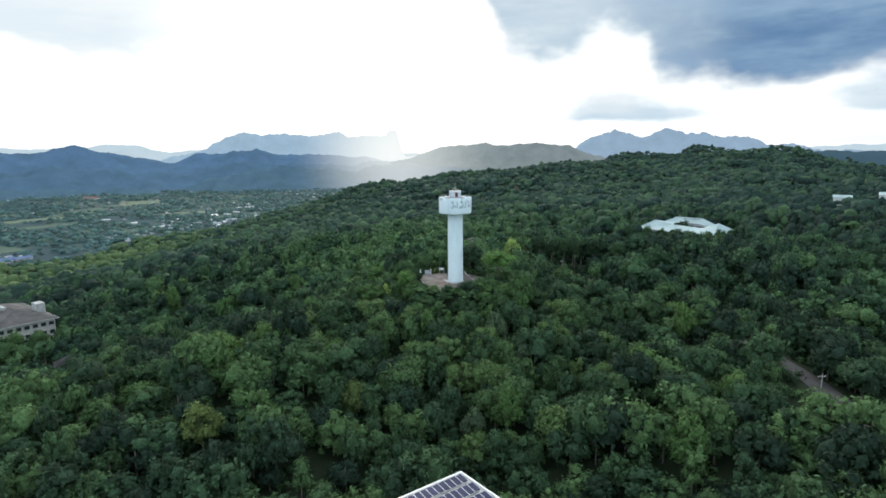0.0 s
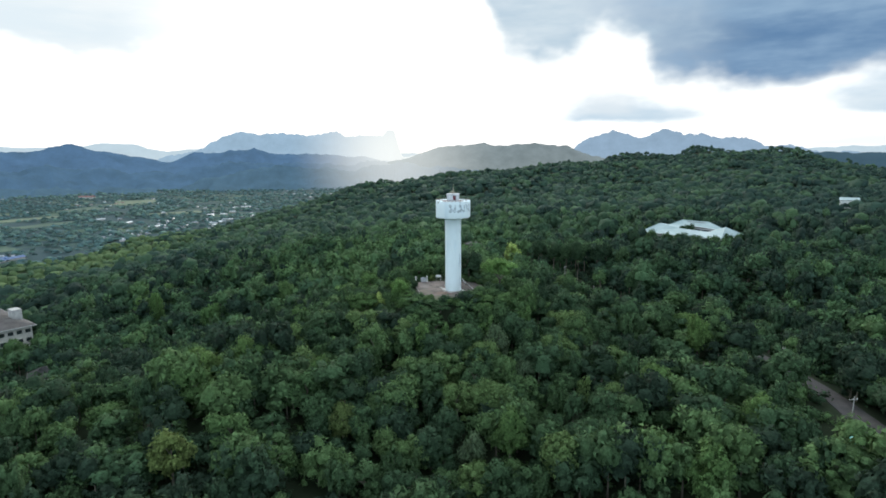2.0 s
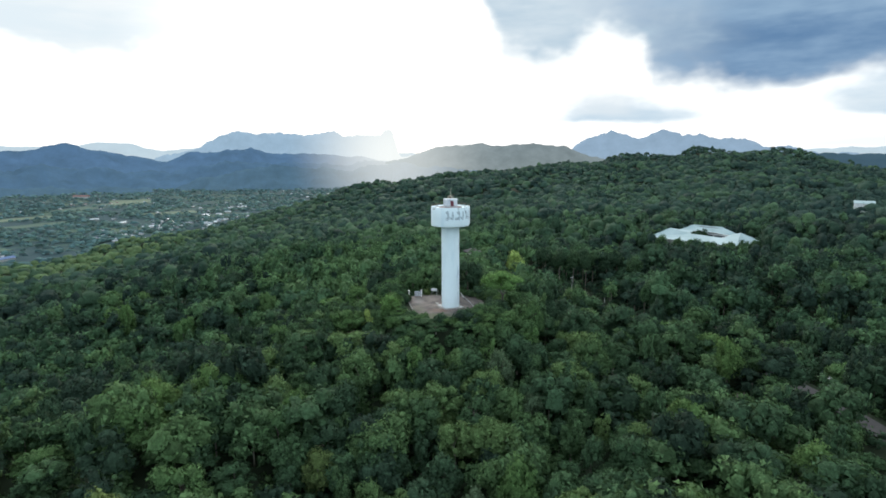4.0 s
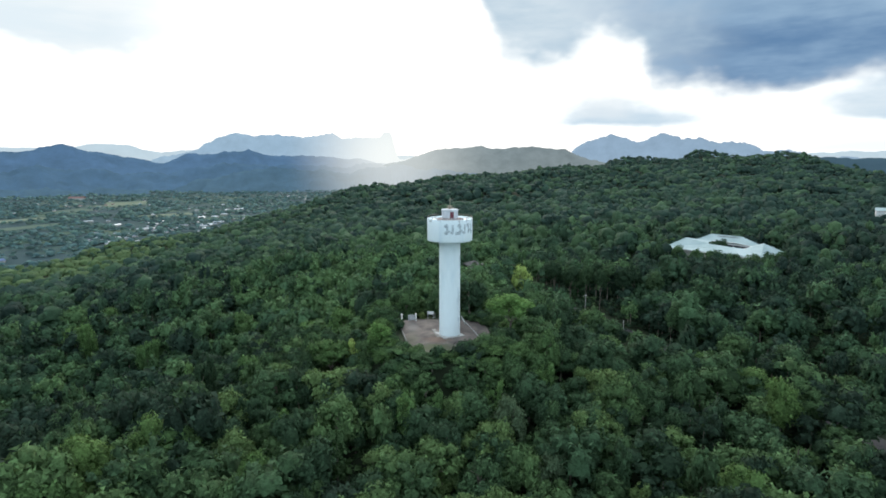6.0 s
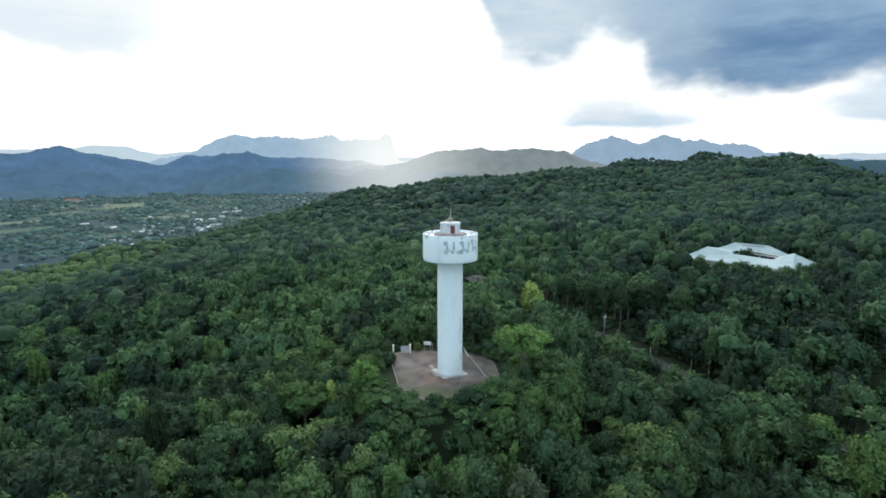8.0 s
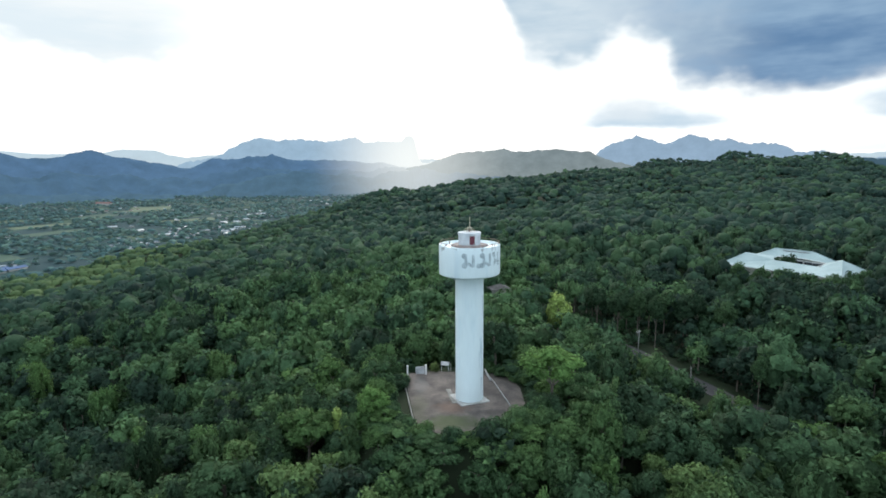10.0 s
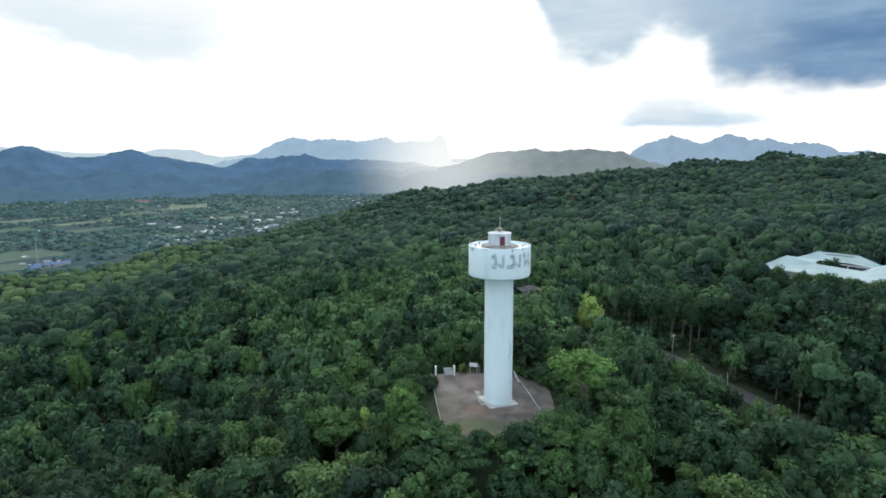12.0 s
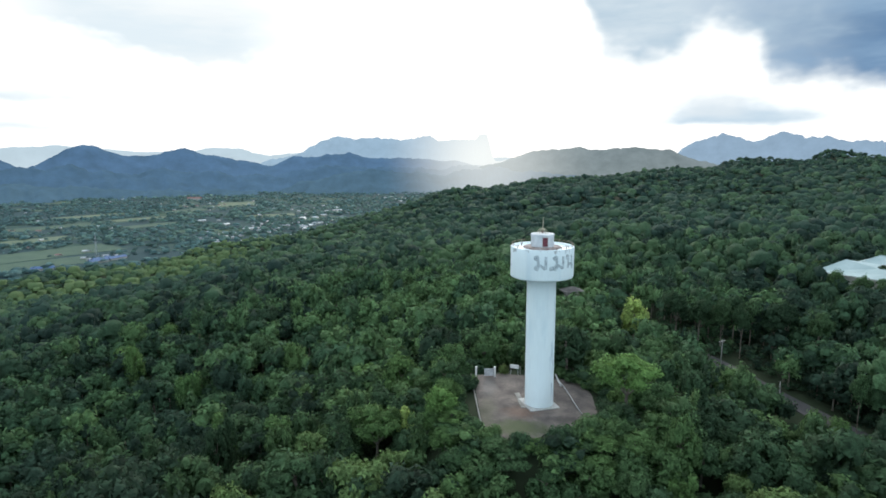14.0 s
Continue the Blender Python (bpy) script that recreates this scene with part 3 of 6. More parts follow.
def canopy(x, y):
    z = np.full(np.shape(x), -44.7)
    for i, cx in enumerate((-100, -50, 0, 50, 100)):
        for j, cy in enumerate((-90, -45, 0, 45, 90)):
            z = z + NEAR_RELIEF[i][j] * np.exp(-((x - cx) ** 2 + (y - cy) ** 2) / (2 * 38.0 ** 2))
    for i in range(8):
        for j in range(6):
            z = z + SPURS[i][j] * np.exp(-((x + 140 - 35 * i) ** 2 + (y + 75 - 35 * j) ** 2) / (2 * 24.0 ** 2))
    for i, cx in enumerate((-400, -100, 200, 500, 800)):
        for j, cy in enumerate((-300, 100, 450, 800, 1150)):
            z = z + FAR_RELIEF[i][j] * np.exp(-((x - cx) ** 2 + (y - cy) ** 2) / (2 * 240.0 ** 2))
    z = z + (4.0 * np.sin(x / 61 + 1) * np.sin(y / 83) + 3.0 * np.sin(x / 37 + y / 51) + 2.5 * np.sin(y / 29 - x / 90)) * smooth(200, 600, y)
    for kx, ky, kr, kh in KNOLLS:
        z = z + kh * np.exp(-((x - kx) ** 2 + (y - ky) ** 2) / (2.0 * kr * kr))
    s = np.hypot(x - 450, y - 200) - 960
    drop = 0.42 * np.where(s > 0, s * s / (s + 60.0 + 1e-9), 0)
    return np.maximum(z - drop, PLAIN + TREE * smooth(40, 300, -s))


def ground_height(x, y):
    x, y = np.asarray(x, float), np.asarray(y, float)
    z = np.maximum(canopy(x, y) - TREE, PLAIN)
    z = z + 0.25 * np.sin(x * 0.9) * np.sin(y * 0.7) * (z > PLAIN + 1)
    if np.max(y) > -200 and np.min(y) < 160:
        d, ry = road_distance(x, y)
        k = smooth(11, 4, d)
        z = z * (1 - k) + (road_height(ry) - 0.15) * k
    r = np.hypot((x - YARD[0]) / 1.0, (y - YARD[1]) / 1.1)
    k = smooth(21, 13.5, r)
    return z * (1 - k) + 0.25 * k


def axis(fine, step, far, grow=1.12):
    a, s = [fine[0]], step
    pos = list(np.arange(fine[0], fine[1] + 0.01, step))
    lo, hi, s = pos[0], pos[-1], step
    while hi < far[1]:
        s *= grow
        hi += s
        pos.append(min(hi, far[1]))
    s = step
    while lo > far[0]:
        s *= grow
        lo -= s
        pos.insert(0, max(lo, far[0]))
    return np.array(pos)


def build_ground():
    xs = axis((-140, 160), 3.0, (-6500, 6500), 1.07)
    ys = axis((-120, 160), 3.0, (-3000, 6500), 1.07)
    X, Y = np.meshgrid(xs, ys)
    Z = ground_height(X.ravel(), Y.ravel())
    V = np.stack([X.ravel(), Y.ravel(), Z], 1)
    nx, ny = len(xs), len(ys)
    i = (np.arange(ny - 1)[:, None] * nx + np.arange(nx - 1)[None, :]).ravel()
    F = np.stack([i, i + 1, i + nx + 1, i + nx], 1)
    me = array_mesh("ground", V, F, M_GROUND)
    me.polygons.foreach_set("use_smooth", [True] * len(me.polygons))
    tagged(new("ground", me), "wooded hill ground falling to a plain of fields", "ground", kind="structure")


build_ground()


def build_road():
    n = len(ROAD_LINE)
    bm = bmesh.new()
    rows = []
    for i, (x, y) in enumerate(ROAD_LINE):
        a, b = ROAD_LINE[max(i - 1, 0)], ROAD_LINE[min(i + 1, n - 1)]
        d = Vector((b[0] - a[0], b[1] - a[1])).normalized()
        nrm = Vector((-d.y, d.x))
        z = float(road_height(y))
        w = 2.1 + 1.2 * math.exp(-((y + 64) / 11) ** 2)
        rows.append([bm.verts.new((x + nrm.x * o, y + nrm.y * o, z + h)) for o, h in ((-w - 0.1, -0.3), (-w, 0), (0, 0.06), (w, 0), (w + 0.1, -0.3))])
    for a, b in zip(rows, rows[1:]):
        for k in range(4):
            bm.faces.new((a[k], a[k + 1], b[k + 1], b[k]))
    tagged(part("road", bm, M_ROAD), "narrow worn asphalt road through the trees", "road", kind="structure")


build_road()


# ---- distant hills and mountains ----
def mountain_range(name, radius, depth, crest_line, haze, spread, glow, rough=1.0, label=""):
    """Slopes round the plain: crest_line holds (azimuth, elevation) in degrees from the middle of the hill."""
    az = [p[0] for p in crest_line]
    lo, hi = az[0], az[-1]
    n, rows = int((hi - lo) * 10), 12
    a = np.linspace(lo, hi, n + 1)
    e = np.interp(a, az, [p[1] for p in crest_line])
    kernel = np.hanning(7)
    e = np.convolve(np.pad(e, 3, mode="edge"), kernel / kernel.sum(), mode="valid")
    verts, faces = [], []
    for i in range(n + 1):
        sa, ca = math.sin(radians(a[i])), math.cos(radians(a[i]))
        crest = 37.7 + radius * math.tan(radians(e[i]))
        for j in range(rows + 1):
            s = min(1.0, j / (rows - 1))
            r = radius - depth * (1 - s) + (60 if j == rows else 0)
            x, y = r * sa, -125 + r * ca
            k = noise.fractal(Vector((x * 0.0065, y * 0.0065, 0)), 1.1, 2.1, 5)
            gully = noise.fractal(Vector((a[i] * 0.55, s * 0.8, radius * 0.01)), 1.0, 2.0, 4)
            z = PLAIN - 5 + (crest - PLAIN + 5) * (0.2 * s + 0.8 * s ** 1.6) + rough * (14 * k * s + 4.5 * noise.fractal(Vector((x * 0.028, y * 0.028, 2.0)), 0.8, 2.1, 4) * s + 70 * gully * s * (1 - s))
            if j == rows:
                z -= 90
            verts.append((x, y, z))
    for i in range(n):
        for j in range(rows):
            v = i * (rows + 1) + j
            faces.append((v, v + rows + 1, v + rows + 2, v + 1))
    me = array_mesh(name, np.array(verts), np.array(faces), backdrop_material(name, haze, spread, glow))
    me.polygons.foreach_set("use_smooth", [True] * len(me.polygons))
    tagged(new(name, me), label, "mountains", kind="structure")


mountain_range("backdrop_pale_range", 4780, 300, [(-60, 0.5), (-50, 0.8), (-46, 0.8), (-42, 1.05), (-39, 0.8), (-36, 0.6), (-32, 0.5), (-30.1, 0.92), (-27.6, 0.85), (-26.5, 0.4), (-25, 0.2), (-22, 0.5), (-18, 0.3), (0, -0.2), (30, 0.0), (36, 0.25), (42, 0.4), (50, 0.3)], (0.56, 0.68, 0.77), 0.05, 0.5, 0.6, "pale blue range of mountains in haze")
# the spire near azimuth -5 is a cloud wisp built into the crest
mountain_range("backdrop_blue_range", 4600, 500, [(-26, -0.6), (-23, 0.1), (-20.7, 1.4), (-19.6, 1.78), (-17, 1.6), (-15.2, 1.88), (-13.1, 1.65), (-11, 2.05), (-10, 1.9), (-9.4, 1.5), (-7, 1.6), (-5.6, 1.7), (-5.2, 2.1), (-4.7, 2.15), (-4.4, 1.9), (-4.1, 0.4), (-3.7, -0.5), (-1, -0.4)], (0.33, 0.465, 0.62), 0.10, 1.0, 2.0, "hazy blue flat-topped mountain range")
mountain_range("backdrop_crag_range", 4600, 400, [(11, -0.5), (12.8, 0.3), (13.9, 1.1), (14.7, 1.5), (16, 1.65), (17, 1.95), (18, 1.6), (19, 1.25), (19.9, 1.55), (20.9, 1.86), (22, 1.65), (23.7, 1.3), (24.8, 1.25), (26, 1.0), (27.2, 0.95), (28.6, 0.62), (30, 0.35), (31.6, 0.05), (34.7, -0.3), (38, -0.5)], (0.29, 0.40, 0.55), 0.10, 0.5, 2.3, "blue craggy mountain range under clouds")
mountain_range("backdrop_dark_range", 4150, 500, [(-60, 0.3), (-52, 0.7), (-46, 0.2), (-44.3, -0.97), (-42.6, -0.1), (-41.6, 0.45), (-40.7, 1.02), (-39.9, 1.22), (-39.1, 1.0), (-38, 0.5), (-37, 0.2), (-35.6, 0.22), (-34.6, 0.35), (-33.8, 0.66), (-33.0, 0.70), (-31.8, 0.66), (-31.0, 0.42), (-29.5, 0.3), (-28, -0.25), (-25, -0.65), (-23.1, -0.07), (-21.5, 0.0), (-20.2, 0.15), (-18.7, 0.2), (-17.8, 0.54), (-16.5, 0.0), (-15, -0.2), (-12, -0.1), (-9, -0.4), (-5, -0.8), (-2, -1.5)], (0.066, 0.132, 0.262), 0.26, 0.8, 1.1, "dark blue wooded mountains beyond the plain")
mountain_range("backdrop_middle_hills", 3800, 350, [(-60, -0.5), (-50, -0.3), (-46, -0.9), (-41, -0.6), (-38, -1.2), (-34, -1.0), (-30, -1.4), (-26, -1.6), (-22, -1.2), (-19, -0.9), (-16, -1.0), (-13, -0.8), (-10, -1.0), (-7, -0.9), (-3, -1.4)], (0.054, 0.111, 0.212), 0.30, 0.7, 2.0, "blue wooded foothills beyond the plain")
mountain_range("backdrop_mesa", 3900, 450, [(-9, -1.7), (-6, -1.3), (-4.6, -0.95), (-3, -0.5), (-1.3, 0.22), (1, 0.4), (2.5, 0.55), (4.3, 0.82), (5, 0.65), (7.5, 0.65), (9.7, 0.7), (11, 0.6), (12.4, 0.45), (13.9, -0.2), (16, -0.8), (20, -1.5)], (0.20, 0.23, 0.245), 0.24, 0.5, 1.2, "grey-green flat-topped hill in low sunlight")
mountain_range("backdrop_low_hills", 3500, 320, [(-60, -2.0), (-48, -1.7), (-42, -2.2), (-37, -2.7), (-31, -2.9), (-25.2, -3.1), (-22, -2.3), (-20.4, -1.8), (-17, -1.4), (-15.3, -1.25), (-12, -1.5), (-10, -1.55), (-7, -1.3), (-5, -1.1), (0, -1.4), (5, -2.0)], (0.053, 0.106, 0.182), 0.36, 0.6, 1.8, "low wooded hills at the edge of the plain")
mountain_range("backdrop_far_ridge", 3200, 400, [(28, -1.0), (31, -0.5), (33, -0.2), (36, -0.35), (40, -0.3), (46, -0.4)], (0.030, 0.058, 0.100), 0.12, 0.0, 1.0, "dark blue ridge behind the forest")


# ---- the water tower ----
TX, TY, TZ = 1.12, 0.45, 0.40
R_COL, R_TANK = 2.16, 4.60


def thai_letter_strokes(kind):
    """Centre lines of a painted letter, one unit high."""
    ring = lambda cx, cy, r: [(cx + r * math.cos(a * math.pi / 6), cy + r * math.sin(a * math.pi / 6)) for a in range(13)]
    if kind == "first":
        return [ring(0.12, 0.86, 0.11), [(0.23, 0.86), (0.24, 0.50), (0.24, 0.20)], ring(0.13, 0.12, 0.11), [(0.22, 0.18), (0.42, 0.30), (0.62, 0.16), (0.78, 0.03)], [(0.80, 0.98), (0.80, 0.50), (0.80, 0.03)]]
    if kind == "second":
        return [ring(0.12, 0.86, 0.11), [(0.23, 0.86), (0.24, 0.50), (0.24, 0.02)], [(0.24, 0.22), (0.44, 0.36), (0.66, 0.24)], ring(0.80, 0.13, 0.11), [(0.70, 0.98), (0.70, 0.55), (0.70, 0.16)]]
    return [ring(0.08, 0.09, 0.08)]


def build_tower():
    t = thing("water_tower", pose(TX, TY, TZ), "tall white concrete water tower with faded painted letters", "water tower")
    # plinth
    m = pose(0, 0, 0, 0, 0, 24)
    bm = bevelled(box(bmesh.new(), -2.38, -2.38, -0.25, 2.38, 2.38, 0.14, m), 0.04)
    part("plinth", bm, M_PALE, t, "pale concrete plinth")
    part("column", lathe([(R_COL + 0.02, 0.2), (R_COL, 0.5), (R_COL, 8.0), (R_COL, 14.0), (R_COL, 20.2)], 72), M_TOWER, t, smooth=True)
    # bowl with a thick parapet and a sunk roof
    prof = [(R_COL - 0.05, 19.95), (R_COL + 0.2, 19.92), (3.3, 19.95), (4.20, 20.00), (4.46, 20.06), (4.57, 20.16), (R_TANK, 20.34), (R_TANK, 22.5), (R_TANK, 24.52), (4.57, 24.60), (4.42, 24.60), (4.38, 24.55), (4.38, 24.24), (3.5, 24.28), (2.2, 24.34), (0.01, 24.36)]
    tank = part("tank", lathe(prof, 96), M_TOWER, t)
    tank.data.polygons.foreach_set("use_smooth", [abs(p.normal.z) < 0.35 for p in tank.data.polygons])
    part("roof_slab", lathe([(0.01, 24.345), (2.75, 24.345), (2.75, 24.50), (2.70, 24.52), (0.01, 24.54)], 48), M_STAIN, t, "brown stained roof slab")
    # hatch house on the roof
    cab = part("hatch_house", lathe([(1.66, 24.5), (1.66, 26.15), (1.74, 26.17), (1.74, 26.34), (1.68, 26.40), (0.01, 26.44)], 40), M_SLAB, t, "round white hatch house, weathered")
    d = pose(0, 0, 0, 0, 0, 13)
    part("door", bevelled(box(bmesh.new(), -0.36, -1.73, 24.70, 0.36, -1.60, 25.95, d), 0.015), M_RED, cab, "small dark red steel door")
    fr = bmesh.new()
    for x in (-0.43, 0.37):
        box(fr, x, -1.72, 24.66, x + 0.06, -1.60, 26.01, d)
    box(fr, -0.43, -1.72, 26.01, 0.43, -1.60, 26.07, d)
    part("door_frame", fr, M_PALE, cab)
    # guard hoop and rod
    for a in (0, 60, 120):
        hoop = bmesh.new()
        q = pose(0, 0, 26.42, 0, 0, a)
        tube(hoop, [q @ Vector((0.78 * math.cos(k * math.pi / 10), 0, 0.72 * math.sin(k * math.pi / 10))) for k in range(11)], 0.055, n=6)
        part("hoop", hoop, M_DRYPAINT, t, "guard hoop in faded cream paint")
    part("lightning_rod", tube(bmesh.new(), [(0.05, 0, 26.4), (0.05, 0, 27.4), (0.06, 0, 28.75)], 0.075, 0.045, 6), M_DRYPAINT, t)
    lamp = part("beacon", lathe([(0.01, 26.40), (0.16, 26.40), (0.16, 26.75), (0.10, 26.85), (0.01, 26.87)], 12), M_RUST, t)
    # dirt run down from the rim, and grey weathering on the column
    rs = random.Random(5)
    def streak(radius, angle, top, length, width, material):
        bm = bmesh.new()
        rows = []
        for j in range(7):
            f = j / 6
            w = width * (1 - 0.75 * f) * (0.8 + 0.4 * rs.random())
            z = top - length * f
            rows.append([bm.verts.new((radius * math.cos(angle + k * w / radius), radius * math.sin(angle + k * w / radius), z)) for k in (-0.5, 0.0, 0.5)])
        for p, q in zip(rows, rows[1:]):
            for k in (0, 1):
                bm.faces.new((p[k], q[k], q[k + 1], p[k + 1]))
        part("dirt_streak", bm, material, t)
    for k in range(20):
        streak(R_TANK + 0.006, radians(178 + 184 * rs.random()), 24.53, 0.10 + 0.9 * rs.random() ** 3, 0.12 + 0.7 * rs.random() ** 2, M_DRIP)
    for a, top, ln, wd in ((-38, 10.5, 3.4, 0.5), (-30, 9.6, 4.6, 0.35), (-46, 8.2, 2.6, 0.3), (-24, 17.0, 6.0, 0.3), (-34, 4.0, 2.8, 0.3)):
        streak(R_COL + 0.006, radians(a), top, ln, wd, M_DRIP_COLUMN)
    # handrail round the rim
    for k in range(20):
        a = 2 * math.pi * k / 20
        x, y = 4.47 * math.cos(a), 4.47 * math.sin(a)
        part("rail_post", tube(bmesh.new(), [(x, y, 24.58), (x, y, 24.98)], 0.035, n=6), M_RUST, t)
    rail = bmesh.new()
    tube(rail, [(4.47 * math.cos(2 * math.pi * k / 64), 4.47 * math.sin(2 * math.pi * k / 64), 24.98) for k in range(65)], 0.032, n=6)
    part("handrail", rail, M_RUST, t, "thin rusty handrail")
    for a, r in ((200, 3.7), (250, 3.4), (300, 3.9), (340, 3.6), (150, 3.5)):
        x, y = r * math.cos(radians(a)), r * math.sin(radians(a))
        part("vent_pipe", tube(bmesh.new(), [(x, y, 24.25), (x, y, 24.72), (x + 0.12, y, 24.80)], 0.07, n=8), M_RUST, t)
    # cable down the side of the tank
    part("conductor", tube(bmesh.new(), [(4.66, 0.4, 24.6), (4.66, 0.4, 22.3), (4.66, 0.4, 20.4)], 0.04, n=6), M_GATE, t)
    # painted letters, wrapped round the wall
    for kind, a0, size in (("first", -13.0, 1.9), ("dot", 14.0, 1.9), ("first", 20.0, 1.9), ("second", 46.5, 1.9)):
        bm = bmesh.new()
        for line in thai_letter_strokes(kind):
            for off in (-0.055, 0.055):
                left = []
                for i, (u, v) in enumerate(line):
                    p, q = line[max(i - 1, 0)], line[min(i + 1, len(line) - 1)]
                    dx, dy = q[0] - p[0], q[1] - p[1]
                    ln = math.hypot(dx, dy) or 1
                    left.append((u - dy / ln * off, v + dx / ln * off, -dy / ln, dx / ln))
                rows = []
                for u, v, nx, ny in left:
                    pair = []
                    for sgn in (-0.034, 0.034):
                        ang = radians(a0 - 90) + (u + nx * sgn) * size / R_TANK
                        z = 21.85 + (v + ny * sgn) * size
                        pair.append(bm.verts.new(((R_TANK + 0.012) * math.cos(ang), (R_TANK + 0.012) * math.sin(ang), z)))
                    rows.append(pair)
                for a, b in zip(rows, rows[1:]):
                    bm.faces.new((a[0], b[0], b[1], a[1]))
        part("painted_letter", bm, M_LETTER, t, "faded grey-blue painted letter")


build_tower()


# ---- the yard round the tower ----
YARD_LINE = [(-10.6, 11.2), (-9.1, 2.5), (-7.7, -5.0), (-6.2, -12.0), (-1.0, -13.2), (4.5, -12.2), (8.3, -8.4), (10.3, -3.0), (10.0, 5.0), (8.8, 11.4), (2.0, 12.6), (-4.0, 13.0)]


def build_yard():
    bm = bmesh.new()
    n = 28
    cx = sum(p[0] for p in YARD_LINE) / len(YARD_LINE)
    cy = sum(p[1] for p in YARD_LINE) / len(YARD_LINE)
    rings = []
    for k in range(9):
        ring = []
        for i in range(len(YARD_LINE) * 4):
            a, b = YARD_LINE[(i // 4) % len(YARD_LINE)], YARD_LINE[(i // 4 + 1) % len(YARD_LINE)]
            f = (i % 4) / 4
            x, y = a[0] + (b[0] - a[0]) * f, a[1] + (b[1] - a[1]) * f
            s = (k + 0.02) / 8
            px, py = cx + (x - cx) * s, cy + (y - cy) * s
            h = TZ + 0.06 * noise.noise(Vector((px * 0.5, py * 0.5, 0))) * (k < 8) - (0.25 if k == 8 else 0)
            ring.append(bm.verts.new((px, py, h)))
        rings.append(ring)
    for a, b in zip(rings, rings[1:]):
        for i in range(len(a)):
            bm.faces.new((a[i], b[i], b[(i + 1) % len(a)], a[(i + 1) % len(a)]))
    bm.faces.new(rings[0])
    tagged(part("pavement_yard", bm, M_YARD, smooth=True), "worn brown earth and gravel yard round the tower", "yard", kind="structure")


build_yard()


def build_kerb():
    w = thing("boundary_kerb", pose(-10.7, 11.2, TZ), "low pale concrete boundary kerb along the yard", "kerb")
    pts = [(-10.45, 11.0), (-8.95, 2.5), (-7.55, -5.0), (-6.05, -12.0)]
    n = 0
    for a, b in zip(pts, pts[1:]):
        d = Vector((b[0] - a[0], b[1] - a[1]))
        ang = math.degrees(math.atan2(d.y, d.x))
        k = int(d.length / 2.2)
        for i in range(k):
            L0 = d.length / k
            m = pose(a[0] + 10.7 + d.x * i / k, a[1] - 11.2 + d.y * i / k, 0, 0, 0, ang)
            part("kerb_block", bevelled(box(bmesh.new(), 0.02, -0.11, -0.2, L0 - 0.02, 0.11, 0.14 + 0.02 * (i % 2), m), 0.03, 1), M_CONCRETE, w)


build_kerb()


def build_gate():
    for x, y in ((-9.5, 10.2), (-6.3, 10.6)):
        g = thing("gate_post", pose(x, y, TZ - 0.1), "white painted square concrete gate post", "post", "gate posts")
        part("shaft", bevelled(box(bmesh.new(), -0.14, -0.14, 0, 0.14, 0.14, 1.75), 0.02, 1), M_WHITE, g)
        part("cap", bevelled(box(bmesh.new(), -0.18, -0.18, 1.75, 0.18, 0.18, 1.85), 0.02, 1), M_WHITE, g)
    g = thing("gate_leaf", pose(-8.1, 10.5, TZ, 0, 0, 5), "grey sheet metal gate leaf beside the post", "gate")
    fr = bmesh.new()
    for x in (0, 1.52):
        box(fr, x, -0.03, 0.1, x + 0.06, 0.03, 1.42)
    box(fr, 0.06, -0.03, 0.1, 1.52, 0.03, 0.17)
    box(fr, 0.06, -0.03, 1.35, 1.52, 0.03, 1.42)
    part("frame", fr, M_GATE, g)
    for i in range(6):
        part("slat", box(bmesh.new(), 0.08 + i * 0.24, -0.012, 0.17, 0.08 + i * 0.24 + 0.225, 0.012, 1.35), M_GATE, g)
    s = thing("sign_board", pose(-3.0, 12.2, TZ - 0.1, 0, 0, -8), "blank white sign board on two steel legs", "sign")
    part("board", bevelled(box(bmesh.new(), -0.75, -0.03, 1.15, 0.75, 0.03, 1.85), 0.01, 1), M_WHITE, s)
    for x in (-0.66, 0.60):
        part("leg", box(bmesh.new(), x, -0.08, 0, x + 0.06, -0.032, 1.8), M_GATE, s)
    for i in range(7):
        f = thing("fence_post", pose(-2.0 + i * 1.9, 12.9 - 0.12 * i, TZ - 0.2), "thin weathered concrete fence post", "post", "fence posts")
        part("shaft", bevelled(box(bmesh.new(), -0.06, -0.06, 0, 0.06, 0.06, 1.4), 0.01, 1), M_POLE, f)


build_gate()


